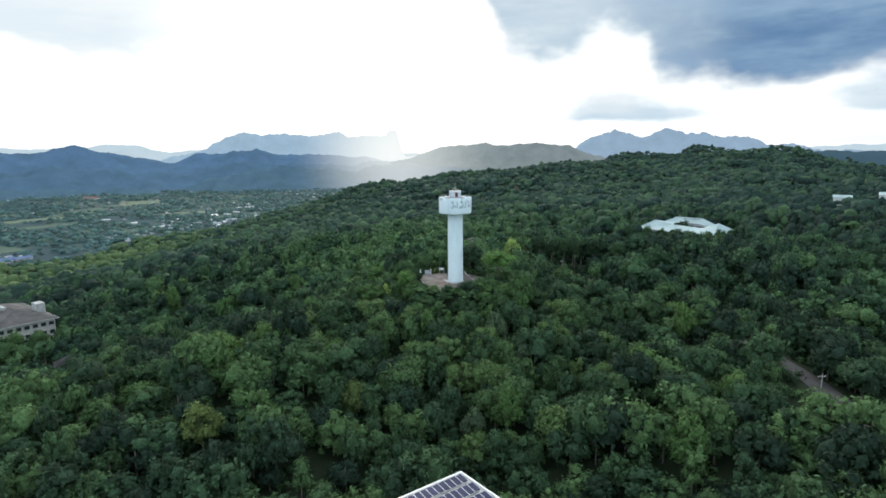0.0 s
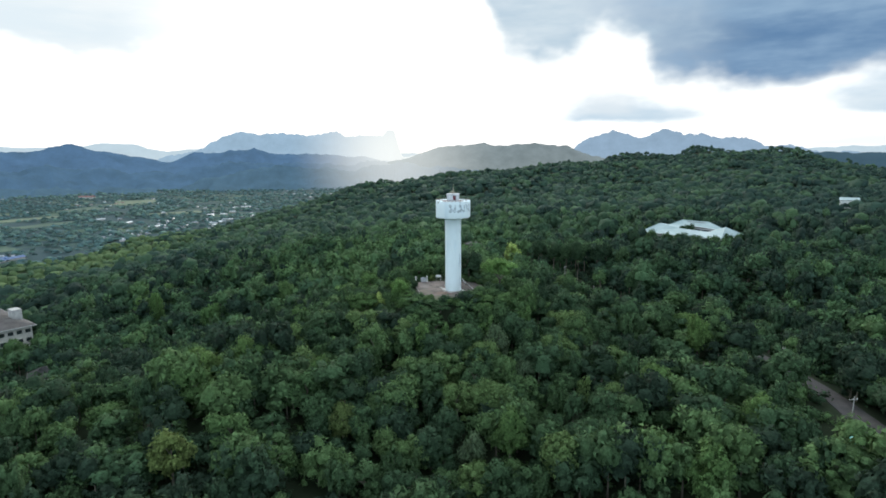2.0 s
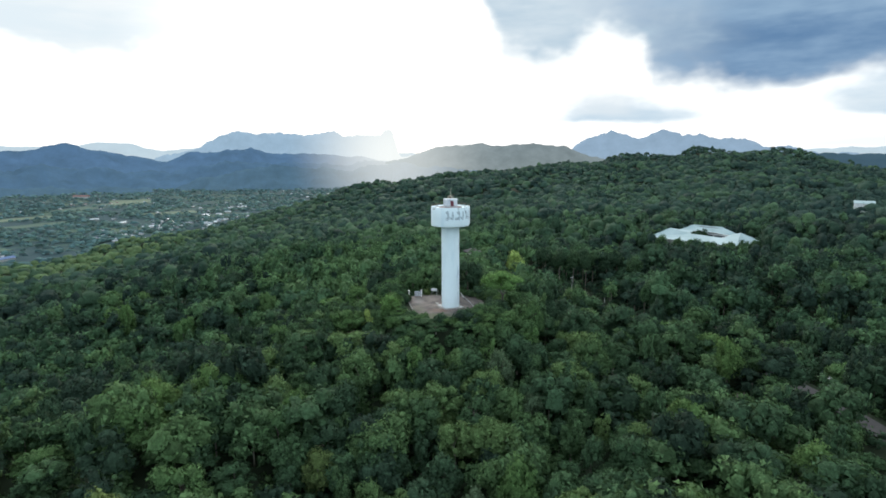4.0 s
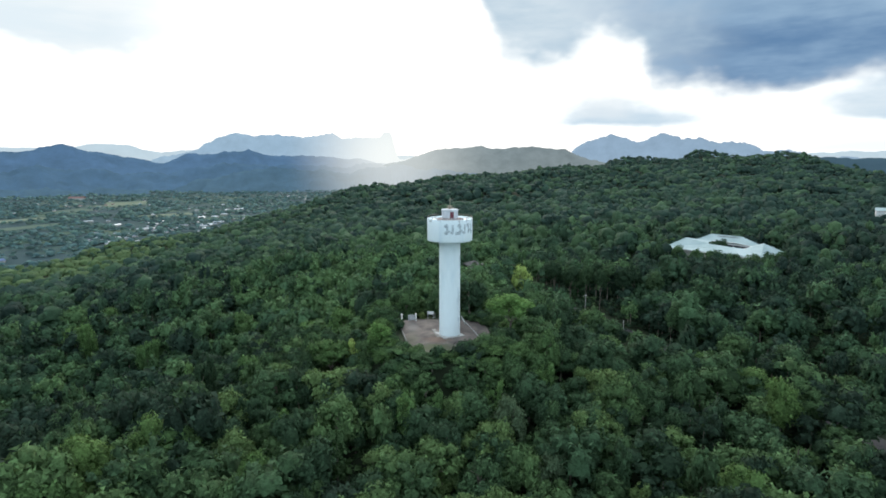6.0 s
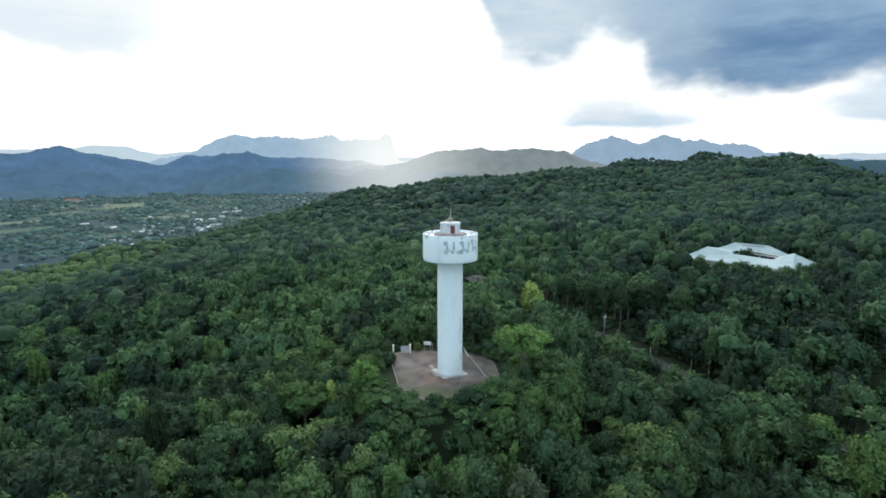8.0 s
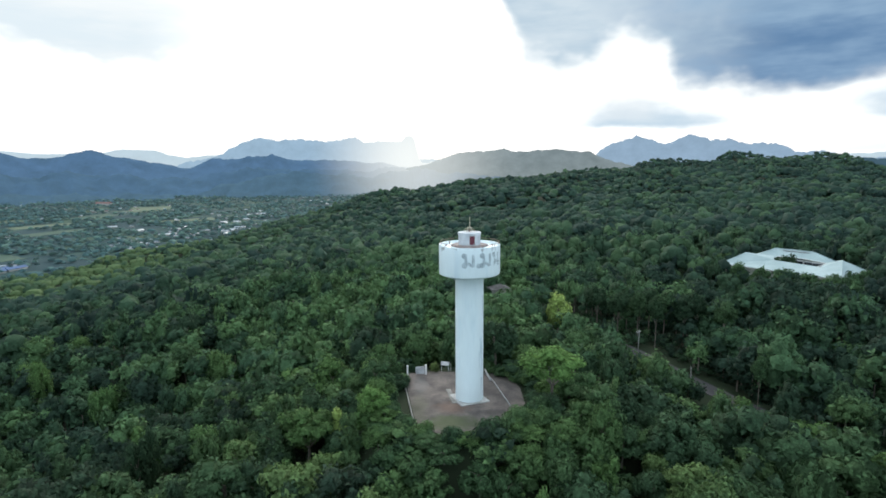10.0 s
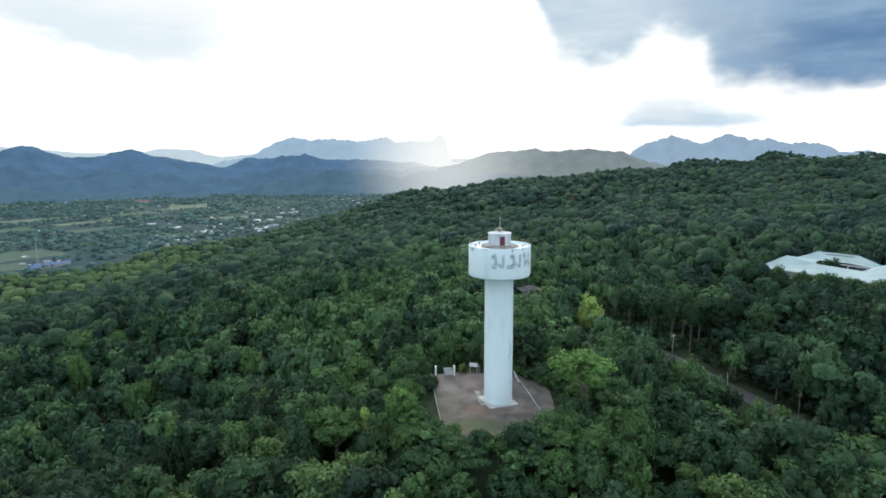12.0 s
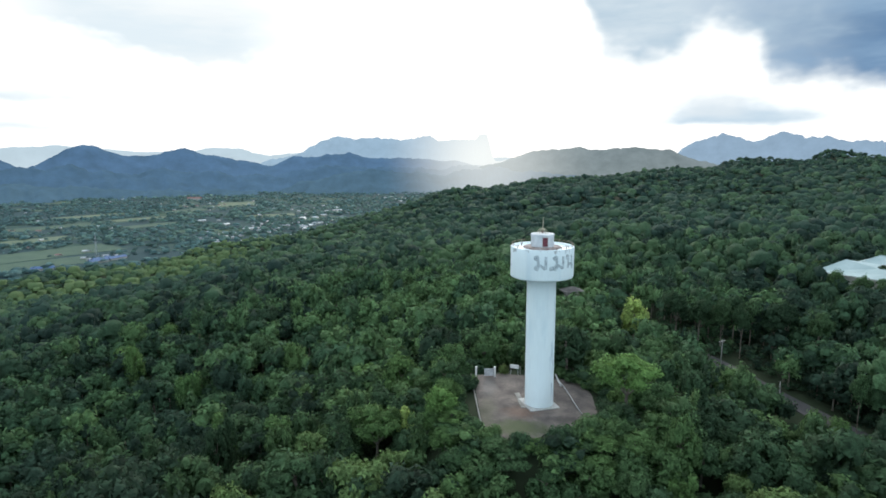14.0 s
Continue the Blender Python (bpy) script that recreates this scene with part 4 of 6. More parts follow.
def build_pipes():
    a = thing("outlet_pipe", pose(4.0, 11.2, TZ), "thick pale water pipe lying on the ground", "pipe")
    part("run", tube(bmesh.new(), [(0, 0, 0.75), (0.2, -1.0, 0.62), (0.65, -3.0, 0.30), (0.8, -3.7, 0.22)], 0.16, n=12), M_PIPE, a, smooth=True)
    part("flange", tube(bmesh.new(), [(0.74, -3.45, 0.26), (0.78, -3.62, 0.23)], 0.24, n=12), M_PIPE, a)
    part("support", box(bmesh.new(), 0.05, -0.8, -0.1, 0.4, -0.5, 0.5), M_CONCRETE, a)
    b = thing("long_pipe", pose(4.9, 8.9, TZ + 0.12), "long thin white pipe lying across the yard", "pipe")
    part("run", tube(bmesh.new(), [(0, 0, 0), (0.9, -4.0, 0.02), (1.7, -8.0, 0), (2.45, -11.4, 0)], 0.075, n=8), M_PIPE, b, smooth=True)
    for f in (0.33, 0.66):
        part("coupling", tube(bmesh.new(), [(2.45 * f, -11.4 * f, 0.005), (2.45 * f + 0.04, -11.4 * f - 0.18, 0.005)], 0.10, n=8), M_PIPE, b)
    s = thing("concrete_step", pose(-1.7, 1.4, TZ - 0.05, 0, 0, 12), "worn pale concrete slab beside the plinth", "slab")
    part("slab", bevelled(box(bmesh.new(), -0.45, -2.9, -0.1, 0.35, 2.7, 0.12), 0.03, 1), M_CONCRETE, s)


build_pipes()


# ---- buildings among the trees ----
def wall_run(bm, pts, z0, z1, th=0.25):
    for a, b in zip(pts, pts[1:] + pts[:1]):
        d = Vector((b[0] - a[0], b[1] - a[1]))
        m = pose(a[0], a[1], 0, 0, 0, math.degrees(math.atan2(d.y, d.x)))
        box(bm, 0.01, 0, z0, d.length - 0.26, th, z1, m)


COURT = [(-25.2, -0.1), (0.2, -29.7), (19.1, -13.3), (-4.0, 18.2)]


def build_court_building():
    """Four low wings round a small court, under pitched pale metal roofs; local x runs along the front eave, y towards the back."""
    b = thing("court_building", pose(96.8, 128.9, 0, 0, 0, -49.3), "low building with pale green metal roofs round a court", "building")
    base = float(ground_height(np.array([122.0]), np.array([129.0]))[0]) - 3
    eave = -1.7
    corner = [(0, 0, eave), (39, 0, eave), (39, 24, eave), (0, 16, eave)]
    back = [(6, 27, -1.0), (24, 27, -1.0), (30.2, 26, -0.7)]
    west_peak, saddle, east_peak = (5.6, 8, 2.2), (8.2, 12, 1.3), (34.3, 15, 2.2)
    back_ridge = [(10.8, 20.3, 3.2), (23.7, 20.6, 3.2), (30.2, 22.4, 0.4)]
    front_ridge = [(15.5, 8, 0.5), (30, 7.6, 0.1)]
    court_eave = [(13.0, 16.4, 0.9), (21.2, 17.2, 1.0), (29.3, 16.2, 0.5)]
    wings = {
        "front": [(corner[0], corner[1], front_ridge[1], front_ridge[0]), (corner[0], front_ridge[0], west_peak)],
        "west": [(corner[0], west_peak, corner[3]), (corner[3], west_peak, saddle), (corner[3], saddle, back_ridge[0], back[0]), (west_peak, front_ridge[0], court_eave[0], saddle), (saddle, court_eave[0], back_ridge[0])],
        "back": [(back[0], back_ridge[0], back_ridge[1], back[1]), (back_ridge[0], court_eave[0], court_eave[1], back_ridge[1]), (back_ridge[1], court_eave[1], court_eave[2], back_ridge[2]), (back[1], back_ridge[1], back_ridge[2], back[2])],
        "east": [(corner[1], corner[2], east_peak), (corner[1], east_peak, front_ridge[1]), (front_ridge[1], east_peak, court_eave[2]), (corner[2], back[2], back_ridge[2], east_peak), (east_peak, back_ridge[2], court_eave[2])],
    }
    for faces in wings.values():
        bm = bmesh.new()
        at = {q: bm.verts.new(q) for q in sorted({q for f in faces for q in f})}
        for f in faces:
            bm.faces.new([at[q] for q in f])
        bmesh.ops.recalc_face_normals(bm, faces=bm.faces[:])
        bmesh.ops.solidify(bm, geom=bm.faces[:], thickness=0.16)
        part("roof_wing", bm, M_METALROOF, b)
    # caps along ridges and hips, gutters along the eaves, seams down the front slope
    lines = [(corner[0], west_peak), (corner[3], west_peak), (west_peak, saddle), (saddle, back_ridge[0]), (back_ridge[0], back_ridge[1]), (back_ridge[1], back_ridge[2]), (corner[1], east_peak), (corner[2], east_peak), (front_ridge[0], front_ridge[1]), (east_peak, back_ridge[2])]
    for p, q in lines:
        part("ridge_cap", tube(bmesh.new(), [Vector(p) + Vector((0, 0, 0.06)), Vector(q) + Vector((0, 0, 0.06))], 0.16, n=6), M_METALROOF, b)
    for p, q in ((corner[0], corner[1]), (corner[1], corner[2]), (court_eave[0], court_eave[1]), (court_eave[1], court_eave[2])):
        part("gutter", tube(bmesh.new(), [Vector(p) - Vector((0, 0, 0.12)), Vector(q) - Vector((0, 0, 0.12))], 0.14, n=6), M_WHITE, b)
    for k in range(1, 22):
        f = k / 22
        p = Vector(corner[0]).lerp(Vector(corner[1]), f)
        q = Vector(front_ridge[0]).lerp(Vector(front_ridge[1]), f)
        part("seam", tube(bmesh.new(), [p + Vector((0, 0, 0.05)), q + Vector((0, 0, 0.05))], 0.045, n=4), M_METALROOF, b)
    # a dark slot below the back ridge
    slot = [Vector(back_ridge[0]).lerp(Vector(back_ridge[1]), f).lerp(Vector(court_eave[0]).lerp(Vector(court_eave[1]), f), g) + Vector((0, 0, 0.12)) for f, g in ((0.22, 0.20), (0.95, 0.20), (0.95, 0.30), (0.22, 0.30))]
    bm = bmesh.new()
    bm.faces.new([bm.verts.new(q) for q in slot])
    bmesh.ops.solidify(bm, geom=bm.faces[:], thickness=0.10)
    part("ridge_vent", bm, M_GREYROOF, b, "grey slot ventilator")
    w = bmesh.new()
    wall_run(w, [(1.0, 1.0), (38.0, 1.0), (38.0, 23.0), (29.0, 25.0), (7.0, 25.8), (1.0, 15.5)], base, eave - 0.25)
    part("outer_wall", w, M_WALL, b)
    w = bmesh.new()
    wall_run(w, [(15.0, 8.6), (29.0, 8.4), (29.6, 16.6), (21.4, 17.9), (14.0, 17.4)], base, 0.15)
    part("court_wall", w, M_WHITE, b)
    for x, wide in ((20.0, 1.5), (23.4, 1.4), (26.2, 1.4), (28.4, 0.8)):
        y = 17.9 - 1.3 * max(0.0, x - 21.4) / 8.2 - 0.34
        fr = part("window", bevelled(box(bmesh.new(), x - wide, y - 0.10, -2.2, x + wide, y + 0.12, -0.15), 0.02, 1), M_GATE, b, "grey window frame facing the court")
        part("pane", box(bmesh.new(), x - wide + 0.1, y - 0.13, -2.1, x + wide - 0.1, y - 0.104, -0.25), M_GLASS, fr, "dark window pane")


build_court_building()


def hip_roof_building(name, x, y, rot, L, W, z_eave, rise, roof, wall, label, storeys, inset=0.35, trim=None):
    gz = float(ground_height(np.array([x]), np.array([y]))[0]) - 2
    b = thing(name, pose(x, y, z_eave, 0, 0, rot), label, "building")
    bm = bmesh.new()
    e = [bm.verts.new((sx * L / 2, sy * W / 2, 0)) for sx, sy in ((-1, -1), (1, -1), (1, 1), (-1, 1))]
    k = max(0.0, L / 2 - W / 2)
    r = [bm.verts.new((-k, 0, rise)), bm.verts.new((k + 0.01, 0, rise))]
    bm.faces.new((e[0], e[1], r[1], r[0]))
    bm.faces.new((e[2], e[3], r[0], r[1]))
    bm.faces.new((e[1], e[2], r[1]))
    bm.faces.new((e[3], e[0], r[0]))
    bmesh.ops.solidify(bm, geom=bm.faces[:], thickness=0.25)
    part("roof", bm, roof, b)
    f = bmesh.new()
    for sx, sy, ax in ((0, -1, 0), (0, 1, 0), (-1, 0, 1), (1, 0, 1)):
        if ax == 0:
            box(f, -L / 2 - 0.1, sy * W / 2 - 0.1, -0.35, L / 2 + 0.1, sy * W / 2 + 0.1, 0.02)
        else:
            box(f, sx * L / 2 - 0.1, -W / 2 + 0.1, -0.35, sx * L / 2 + 0.1, W / 2 - 0.1, 0.02)
    part("fascia", f, trim or M_PALE, b, "eaves board")
    h = z_eave - gz
    i = inset * 3
    pts = [(-L / 2 + i, -W / 2 + i), (L / 2 - i, -W / 2 + i), (L / 2 - i, W / 2 - i), (-L / 2 + i, W / 2 - i)]
    w = bmesh.new()
    wall_run(w, pts, -h, -0.36)
    part("wall", w, wall, b)
    for s in range(storeys):
        z = -1.9 - 3.2 * s
        nwin = int((L - 2 * i) / 2.6)
        for q in range(nwin):
            xx = -L / 2 + i + 1.3 + q * 2.6
            for yy in (-W / 2 + i - 0.04, W / 2 - i - 0.20):
                part("window", box(bmesh.new(), xx - 0.8, yy, z - 0.6, xx + 0.8, yy + 0.24, z + 0.7), M_GLASS, b, "dark window")
        nwin = int((W - 2 * i) / 2.6)
        for q in range(nwin):
            yy = -W / 2 + i + 1.3 + q * 2.6
            for xx in (-L / 2 + i - 0.04, L / 2 - i - 0.20):
                part("window", box(bmesh.new(), xx, yy - 0.8, z - 0.6, xx + 0.24, yy + 0.8, z + 0.7), M_GLASS, b, "dark window")
    return b


# a grey-roofed block down the slope, and a small dark roof below it
lb = hip_roof_building("hall", -167.3, 47.6, 143.5, 36.0, 21.0, -21.8, 3.6, M_GREYROOF, M_WALL, "two-storey hall with a broad grey tiled hip roof", 2)
tank_house = part("stair_head", bevelled(box(bmesh.new(), -8.6, -9.6, 0.2, -4.2, -6.6, 4.4), 0.06, 1), M_PALE, lb, "pale flat-topped stair head")
lv = part("roof_lantern", bevelled(box(bmesh.new(), -3.0, 1.0, 1.0, 3.0, 2.2, 3.9), 0.05, 1), M_PALE, lb, "pale roof lantern")
hip_roof_building("pavilion", -120.3, 9.8, 35, 8.4, 7.6, -26.5, 2.4, M_DARKROOF, M_WALL, "small pavilion with a dark pyramid roof", 1, trim=M_DARKROOF)


hip_roof_building("hut", 10.6, 72.5, 20, 5.4, 4.4, 1.9, 1.0, M_GREYROOF, M_WALL, "small hut with a grey roof behind the tower", 1, trim=M_GREYROOF)


def build_solar_house():
    """A flat-roofed house with panels, standing below the drone's first metres."""
    ax, ay, z = -0.1, -84.3, -9.5
    b = thing("solar_house", pose(ax, ay, z, 0, 0, -143), "flat-roofed white house with solar panels on top", "house")
    # local x runs along the one eave, local y along the other
    Lx, Ly = 14.0, 16.0
    gz = float(ground_height(np.array([ax]), np.array([ay - 8]))[0]) - z - 1.5
    part("roof_deck", box(bmesh.new(), 0.3, 0.3, -0.25, Lx - 0.3, Ly - 0.3, -0.02), M_PALE, b)
    for x0, y0, x1, y1 in ((0, 0, Lx, 0.3), (0, Ly - 0.3, Lx, Ly), (0, 0.303, 0.3, Ly - 0.303), (Lx - 0.3, 0.303, Lx, Ly - 0.303)):
        part("parapet", box(bmesh.new(), x0, y0, -0.45, x1, y1, 0.18), M_WHITE, b, "white parapet edge")
    w = bmesh.new()
    wall_run(w, [(0.8, 0.8), (Lx - 0.8, 0.8), (Lx - 0.8, Ly - 0.8), (0.8, Ly - 0.8)], gz, -0.26)
    part("wall", w, M_WHITE, b)
    for face in range(2):
        for k in range(5):
            for s in range(2):
                zz = -2.2 - 3.2 * s
                c = 2.2 + k * 2.5
                bm = box(bmesh.new(), c - 0.7, 0.76, zz - 0.7, c + 0.7, 1.0, zz + 0.7) if face == 0 else box(bmesh.new(), 0.76, c - 0.7, zz - 0.7, 1.0, c + 0.7, zz + 0.7)
                part("window", bm, M_GLASS, b, "dark window")
    # rows of panels, each with frame and cells
    n = 0
    for row in range(5):
        y = 0.9 + row * 2.75
        for k in range(11):
            x = 0.8 + k * 1.06
            m = pose(x, y, 0.42, -8, 0, 0)
            p = part("solar_panel", box(bmesh.new(), 0, 0, 0, 1.02, 1.95, 0.05, m), M_ALU, b)
            cells = box(bmesh.new(), 0.04, 0.04, 0.05, 0.98, 1.91, 0.056, m)
            part("cell_sheet", cells, M_PANEL, p, "dark blue solar cell sheet")


build_solar_house()


def far_white(name, x, y, z, L, W, h, rot, label):
    b = thing(name, pose(x, y, z, 0, 0, rot), label, "building")
    part("wall", box(bmesh.new(), -L / 2 + 0.4, -W / 2 + 0.4, -h - 4, L / 2 - 0.4, W / 2 - 0.4, -0.3), M_WHITE, b)
    bm = bmesh.new()
    e = [bm.verts.new(c) for c in ((-L / 2, -W / 2, -0.3), (L / 2, -W / 2, -0.3), (L / 2, W / 2, -0.3), (-L / 2, W / 2, -0.3), (-L / 2, 0, 1.2), (L / 2, 0, 1.2))]
    for f in ((0, 1, 5, 4), (2, 3, 4, 5), (1, 2, 5), (3, 0, 4), (3, 2, 1, 0)):
        bm.faces.new([e[i] for i in f])
    part("roof", bm, M_METALROOF, b)


far_white("white_lodge", 264.5, 221.6, 5.4, 11, 8, 5, -34, "small white lodge half hidden by trees")
far_white("white_hall", 299, 215.5, 7.0, 24, 12, 8, -38, "long white hall at the forest edge")


# ---- along the road ----
def utility_pole(x, y, h, rot, lean):
    z = float(ground_height(np.array([x]), np.array([y]))[0])
    p = thing("utility_pole", pose(x, y, z - 0.2, lean, 0, rot), "grey concrete utility pole with a crossarm" if h > 5 else "short pale concrete post on the verge", "utility pole", "poles along the road")
    part("shaft", tube(bmesh.new(), [(0, 0, 0), (0, 0, h * 0.5), (0, 0, h)], 0.13, 0.08, 8), M_POLE, p, smooth=True)
    if h < 5:
        return
    part("crossarm", bevelled(box(bmesh.new(), -0.85, 0.10, h - 0.75, 0.85, 0.22, h - 0.62), 0.01, 1), M_POLE, p)
    for k in (-0.75, 0.0, 0.75):
        ins = part("insulator", lathe([(0.02, 0), (0.05, 0.02), (0.05, 0.1), (0.03, 0.16), (0.005, 0.17)], 8), M_WHITE, p)
        ins.location = (k, 0.16, h - 0.62)


for x, y, h, rot, lean in ((48.0, 30.8, 3.6, 35, -3), (41.3, 45.5, 7.0, 35, 2), (71.6, -56.5, 6.4, 5, 1), (72.6, -33.0, 6.6, 15, 0)):
    utility_pole(x, y, h, rot, lean)

tk = thing("plastic_water_tank", pose(66.3, -64.8, float(ground_height(np.array([66.3]), np.array([-64.8]))[0]) - 0.05), "turquoise plastic water tank on a tall stand", "tank")
for sx in (-0.6, 0.6):
    for sy in (-0.6, 0.6):
        part("leg", tube(bmesh.new(), [(sx, sy, 0), (sx, sy, 2.6)], 0.07, n=6), M_POLE, tk)
part("deck", box(bmesh.new(), -0.85, -0.85, 2.6, 0.85, 0.85, 2.75), M_POLE, tk)
part("barrel", lathe([(0.01, 2.75), (0.75, 2.75), (0.80, 2.85), (0.80, 3.3), (0.77, 3.35), (0.80, 3.4), (0.80, 4.0), (0.7, 4.2), (0.25, 4.32), (0.25, 4.4), (0.01, 4.42)], 24), M_TURQ, tk, "turquoise plastic barrel", smooth=True)


# ---- trees ----
rng = np.random.default_rng(11)


def crown_shape(r, tufts, size, clumps, tall, core=0.74, column=False, droop=0.6, sides=4):
    """A crown of radius 1: leafy clumps in a dome, each hung with small drooping sprays. Returns corners, triangles and the way each corner faces."""
    cs, rs = [], []
    for k in range(clumps):
        a = 2 * math.pi * (k * 0.382 + 0.16 * r.random())
        dz = 1 - 1.85 * (k + 0.3) / clumps + 0.22 * (r.random() - 0.5)
        q = math.sqrt(max(0.05, 1 - dz * dz)) * (0.40 + 0.34 * r.random())
        if column:
            q = 0.30 + 0.36 * r.random()
        cs.append((q * math.cos(a), q * math.sin(a), tall * (0.48 + 0.44 * dz) + 0.16 * (r.random() - 0.5)))
        rs.append((0.17 + 0.34 * r.random() ** 1.4) * math.sqrt(13 / (clumps + 1)))
    cs, rs = np.array(cs), np.array(rs)
    stretch = np.stack([np.ones(clumps), np.ones(clumps), (0.9 if column else 0.62) + 0.7 * r.random(clumps)], 1)
    V, F, N, base = [], [], [], 0
    heart = np.array([0, 0, tall * 0.42])
    ring = [(math.cos(2 * math.pi * k / sides), math.sin(2 * math.pi * k / sides)) for k in range(sides)]
    ball = np.array([(x, y, -0.3) for x, y in ring] + [(0.78 * x, 0.78 * y, 0.55) for x, y in ring] + [(0, 0, 0.95)])
    tri = np.array([t for k in range(sides) for t in ((k, (k + 1) % sides, sides + k), ((k + 1) % sides, sides + (k + 1) % sides, sides + k), (sides + k, sides + (k + 1) % sides, 2 * sides))])
    for c, q, st in zip(cs, rs, stretch):
        V.append(c + ball * q * core * st * (1 + 0.4 * (r.random((len(ball), 1)) - 0.5)))
        N.append(ball * 0.7 + 0.5 * (c - heart) + np.array([0, 0, 0.1]))
        F.append(tri + base)
        base += len(ball)
    w = rs ** 2 / (rs ** 2).sum()
    m = tufts * 5
    k = r.choice(clumps, m, p=w)
    d = r.normal(size=(m, 3))
    d /= np.linalg.norm(d, axis=1)[:, None]
    p = cs[k] + d * rs[k][:, None] * stretch[k] * (0.70 + 0.50 * r.random((m, 1)))
    ok = d[:, 2] > -0.40 - 0.3 * r.random(m)
    for j in range(clumps):
        ok &= (np.linalg.norm((p - cs[j]) / stretch[j], axis=1) > rs[j] * 0.68)
    p, d = p[ok][:tufts], d[ok][:tufts]
    n = d + 0.62 * r.normal(size=d.shape) + np.array([0, 0, 0.25])
    n /= np.linalg.norm(n, axis=1)[:, None]
    # sprays hang down and outwards
    u = np.array([0, 0, -droop]) + 0.35 * d + 0.55 * r.normal(size=n.shape)
    u = u - n * (u * n).sum(1)[:, None]
    u /= np.linalg.norm(u, axis=1)[:, None]
    v = np.cross(n, u)
    s = size * (0.55 + 0.9 * r.random((len(p), 1)))
    q = np.stack([p - u * s * 0.5 - v * s * 0.40, p - u * s * 0.35 + v * s * 0.45, p + u * s * 0.75 - n * s * 0.12], 1)
    F.append(base + np.arange(len(p))[:, None] * 3 + [0, 2, 1])
    V.append(q.reshape(-1, 3))
    N.append(np.repeat(d * 0.42 + 0.62 * n + 0.60 * (p - heart) + np.array([0, 0, 0.15]), 3, 0))
    N = np.concatenate(N)
    return np.concatenate(V), np.concatenate(F), N / np.linalg.norm(N, axis=1)[:, None]


def trunk_mesh(name, r, h, rad):
    bm = bmesh.new()
    lean = (r.random() - 0.5) * 0.8, (r.random() - 0.5) * 0.8
    top = Vector((lean[0], lean[1], h * 0.62))
    tube(bm, [(0, 0, -0.6), (lean[0] * 0.2, lean[1] * 0.2, h * 0.25), (lean[0] * 0.6, lean[1] * 0.6, h * 0.5), top], rad, rad * 0.55, 7)
    for k in range(5):
        a = 2 * math.pi * (k / 5 + 0.1 * r.random())
        st = Vector((lean[0] * 0.5, lean[1] * 0.5, h * (0.38 + 0.04 * k)))
        q = 0.8 + 0.5 * r.random()
        tube(bm, [st, st + Vector((q * 0.5 * math.cos(a), q * 0.5 * math.sin(a), h * 0.14)), st + Vector((q * 1.2 * math.cos(a), q * 1.2 * math.sin(a), h * 0.20))], rad * 0.45, rad * 0.12, 5)
    me = bpy.data.meshes.new(name)
    bm.to_mesh(me)
    bm.free()
    me.materials.append(M_BARK)
    return me


def forked_trunk(name, r, h, rad):
    """A short stem that parts into spreading limbs, bare below the crown."""
    bm = bmesh.new()
    fork = Vector((0.10, -0.05, h * 0.40))
    tube(bm, [(0, 0, -0.6), (0.05, 0, h * 0.2), fork], rad, rad * 0.8, 8)
    for k in range(5):
        a = 2 * math.pi * (k / 5 + 0.08 * r.random())
        q = 1.2 + 0.7 * r.random()
        mid = fork + Vector((q * 0.55 * math.cos(a), q * 0.55 * math.sin(a), h * 0.17))
        tip = fork + Vector((q * 1.5 * math.cos(a), q * 1.5 * math.sin(a), h * 0.36))
        tube(bm, [fork, mid, tip], rad * 0.55, rad * 0.16, 6)
        for s_ in (-0.5, 0.5):
            b_ = a + s_
            tube(bm, [mid, mid + Vector((0.5 * q * math.cos(b_), 0.5 * q * math.sin(b_), h * 0.11)), mid + Vector((0.9 * q * math.cos(b_), 0.9 * q * math.sin(b_), h * 0.24))], rad * 0.26, rad * 0.08, 5)
    me = bpy.data.meshes.new(name)
    bm.to_mesh(me)
    bm.free()
    me.materials.append(M_BARK)
    return me


CROWN_R = 3.3
near_forms = []


def near_form(tufts, size, clumps, tall, lift, trunk_height, trunk_radius, column=False, trunk=trunk_mesh):
    V, F, N = crown_shape(rng, tufts, size, clumps, tall, 0.78, column, 0.9 if column else 0.5)
    V = V * CROWN_R + np.array([0, 0, lift])
    near_forms.append((array_mesh("crown", V, F, M_LEAF, facing=N), trunk("trunk", rng, trunk_height, trunk_radius), V[:, 2].max(), (V, F, N)))


for k in range(9):
    near_form(2050, 0.080 + 0.008 * (k % 3), (18, 22, 16, 25, 20, 17, 23, 27, 16)[k], (1.3, 1.1, 1.5, 1.15, 1.4, 2.2, 1.05, 1.2, 1.7)[k], (1.9, 1.8, 1.4, 2.0, 1.5, 0.6, 1.8, 1.9, 1.2)[k], 7.0, 0.17)
# tall bare-stemmed trees, and one with an open crown on a forked stem
near_form(2200, 0.088, 25, 1.25, 6.2, 10.5, 0.16)
near_form(2600, 0.080, 34, 1.0, 4.9, 8.2, 0.17, trunk=forked_trunk)
# stems wrapped in climbers
near_form(2000, 0.100, 26, 2.6, 0.2, 5.5, 0.15, True)
near_form(2000, 0.100, 24, 3.2, 0.2, 5.5, 0.15, True)

TREE_LABELS = ("broad-leaved green forest tree with a lumpy crown", "dark green forest tree with a dense rounded crown", "slender green forest tree with a tall crown")


@functools.lru_cache(maxsize=None)
def crown_in(form, material):
    V, F, N = near_forms[form][3]
    return array_mesh("crown", V, F, material, facing=N)


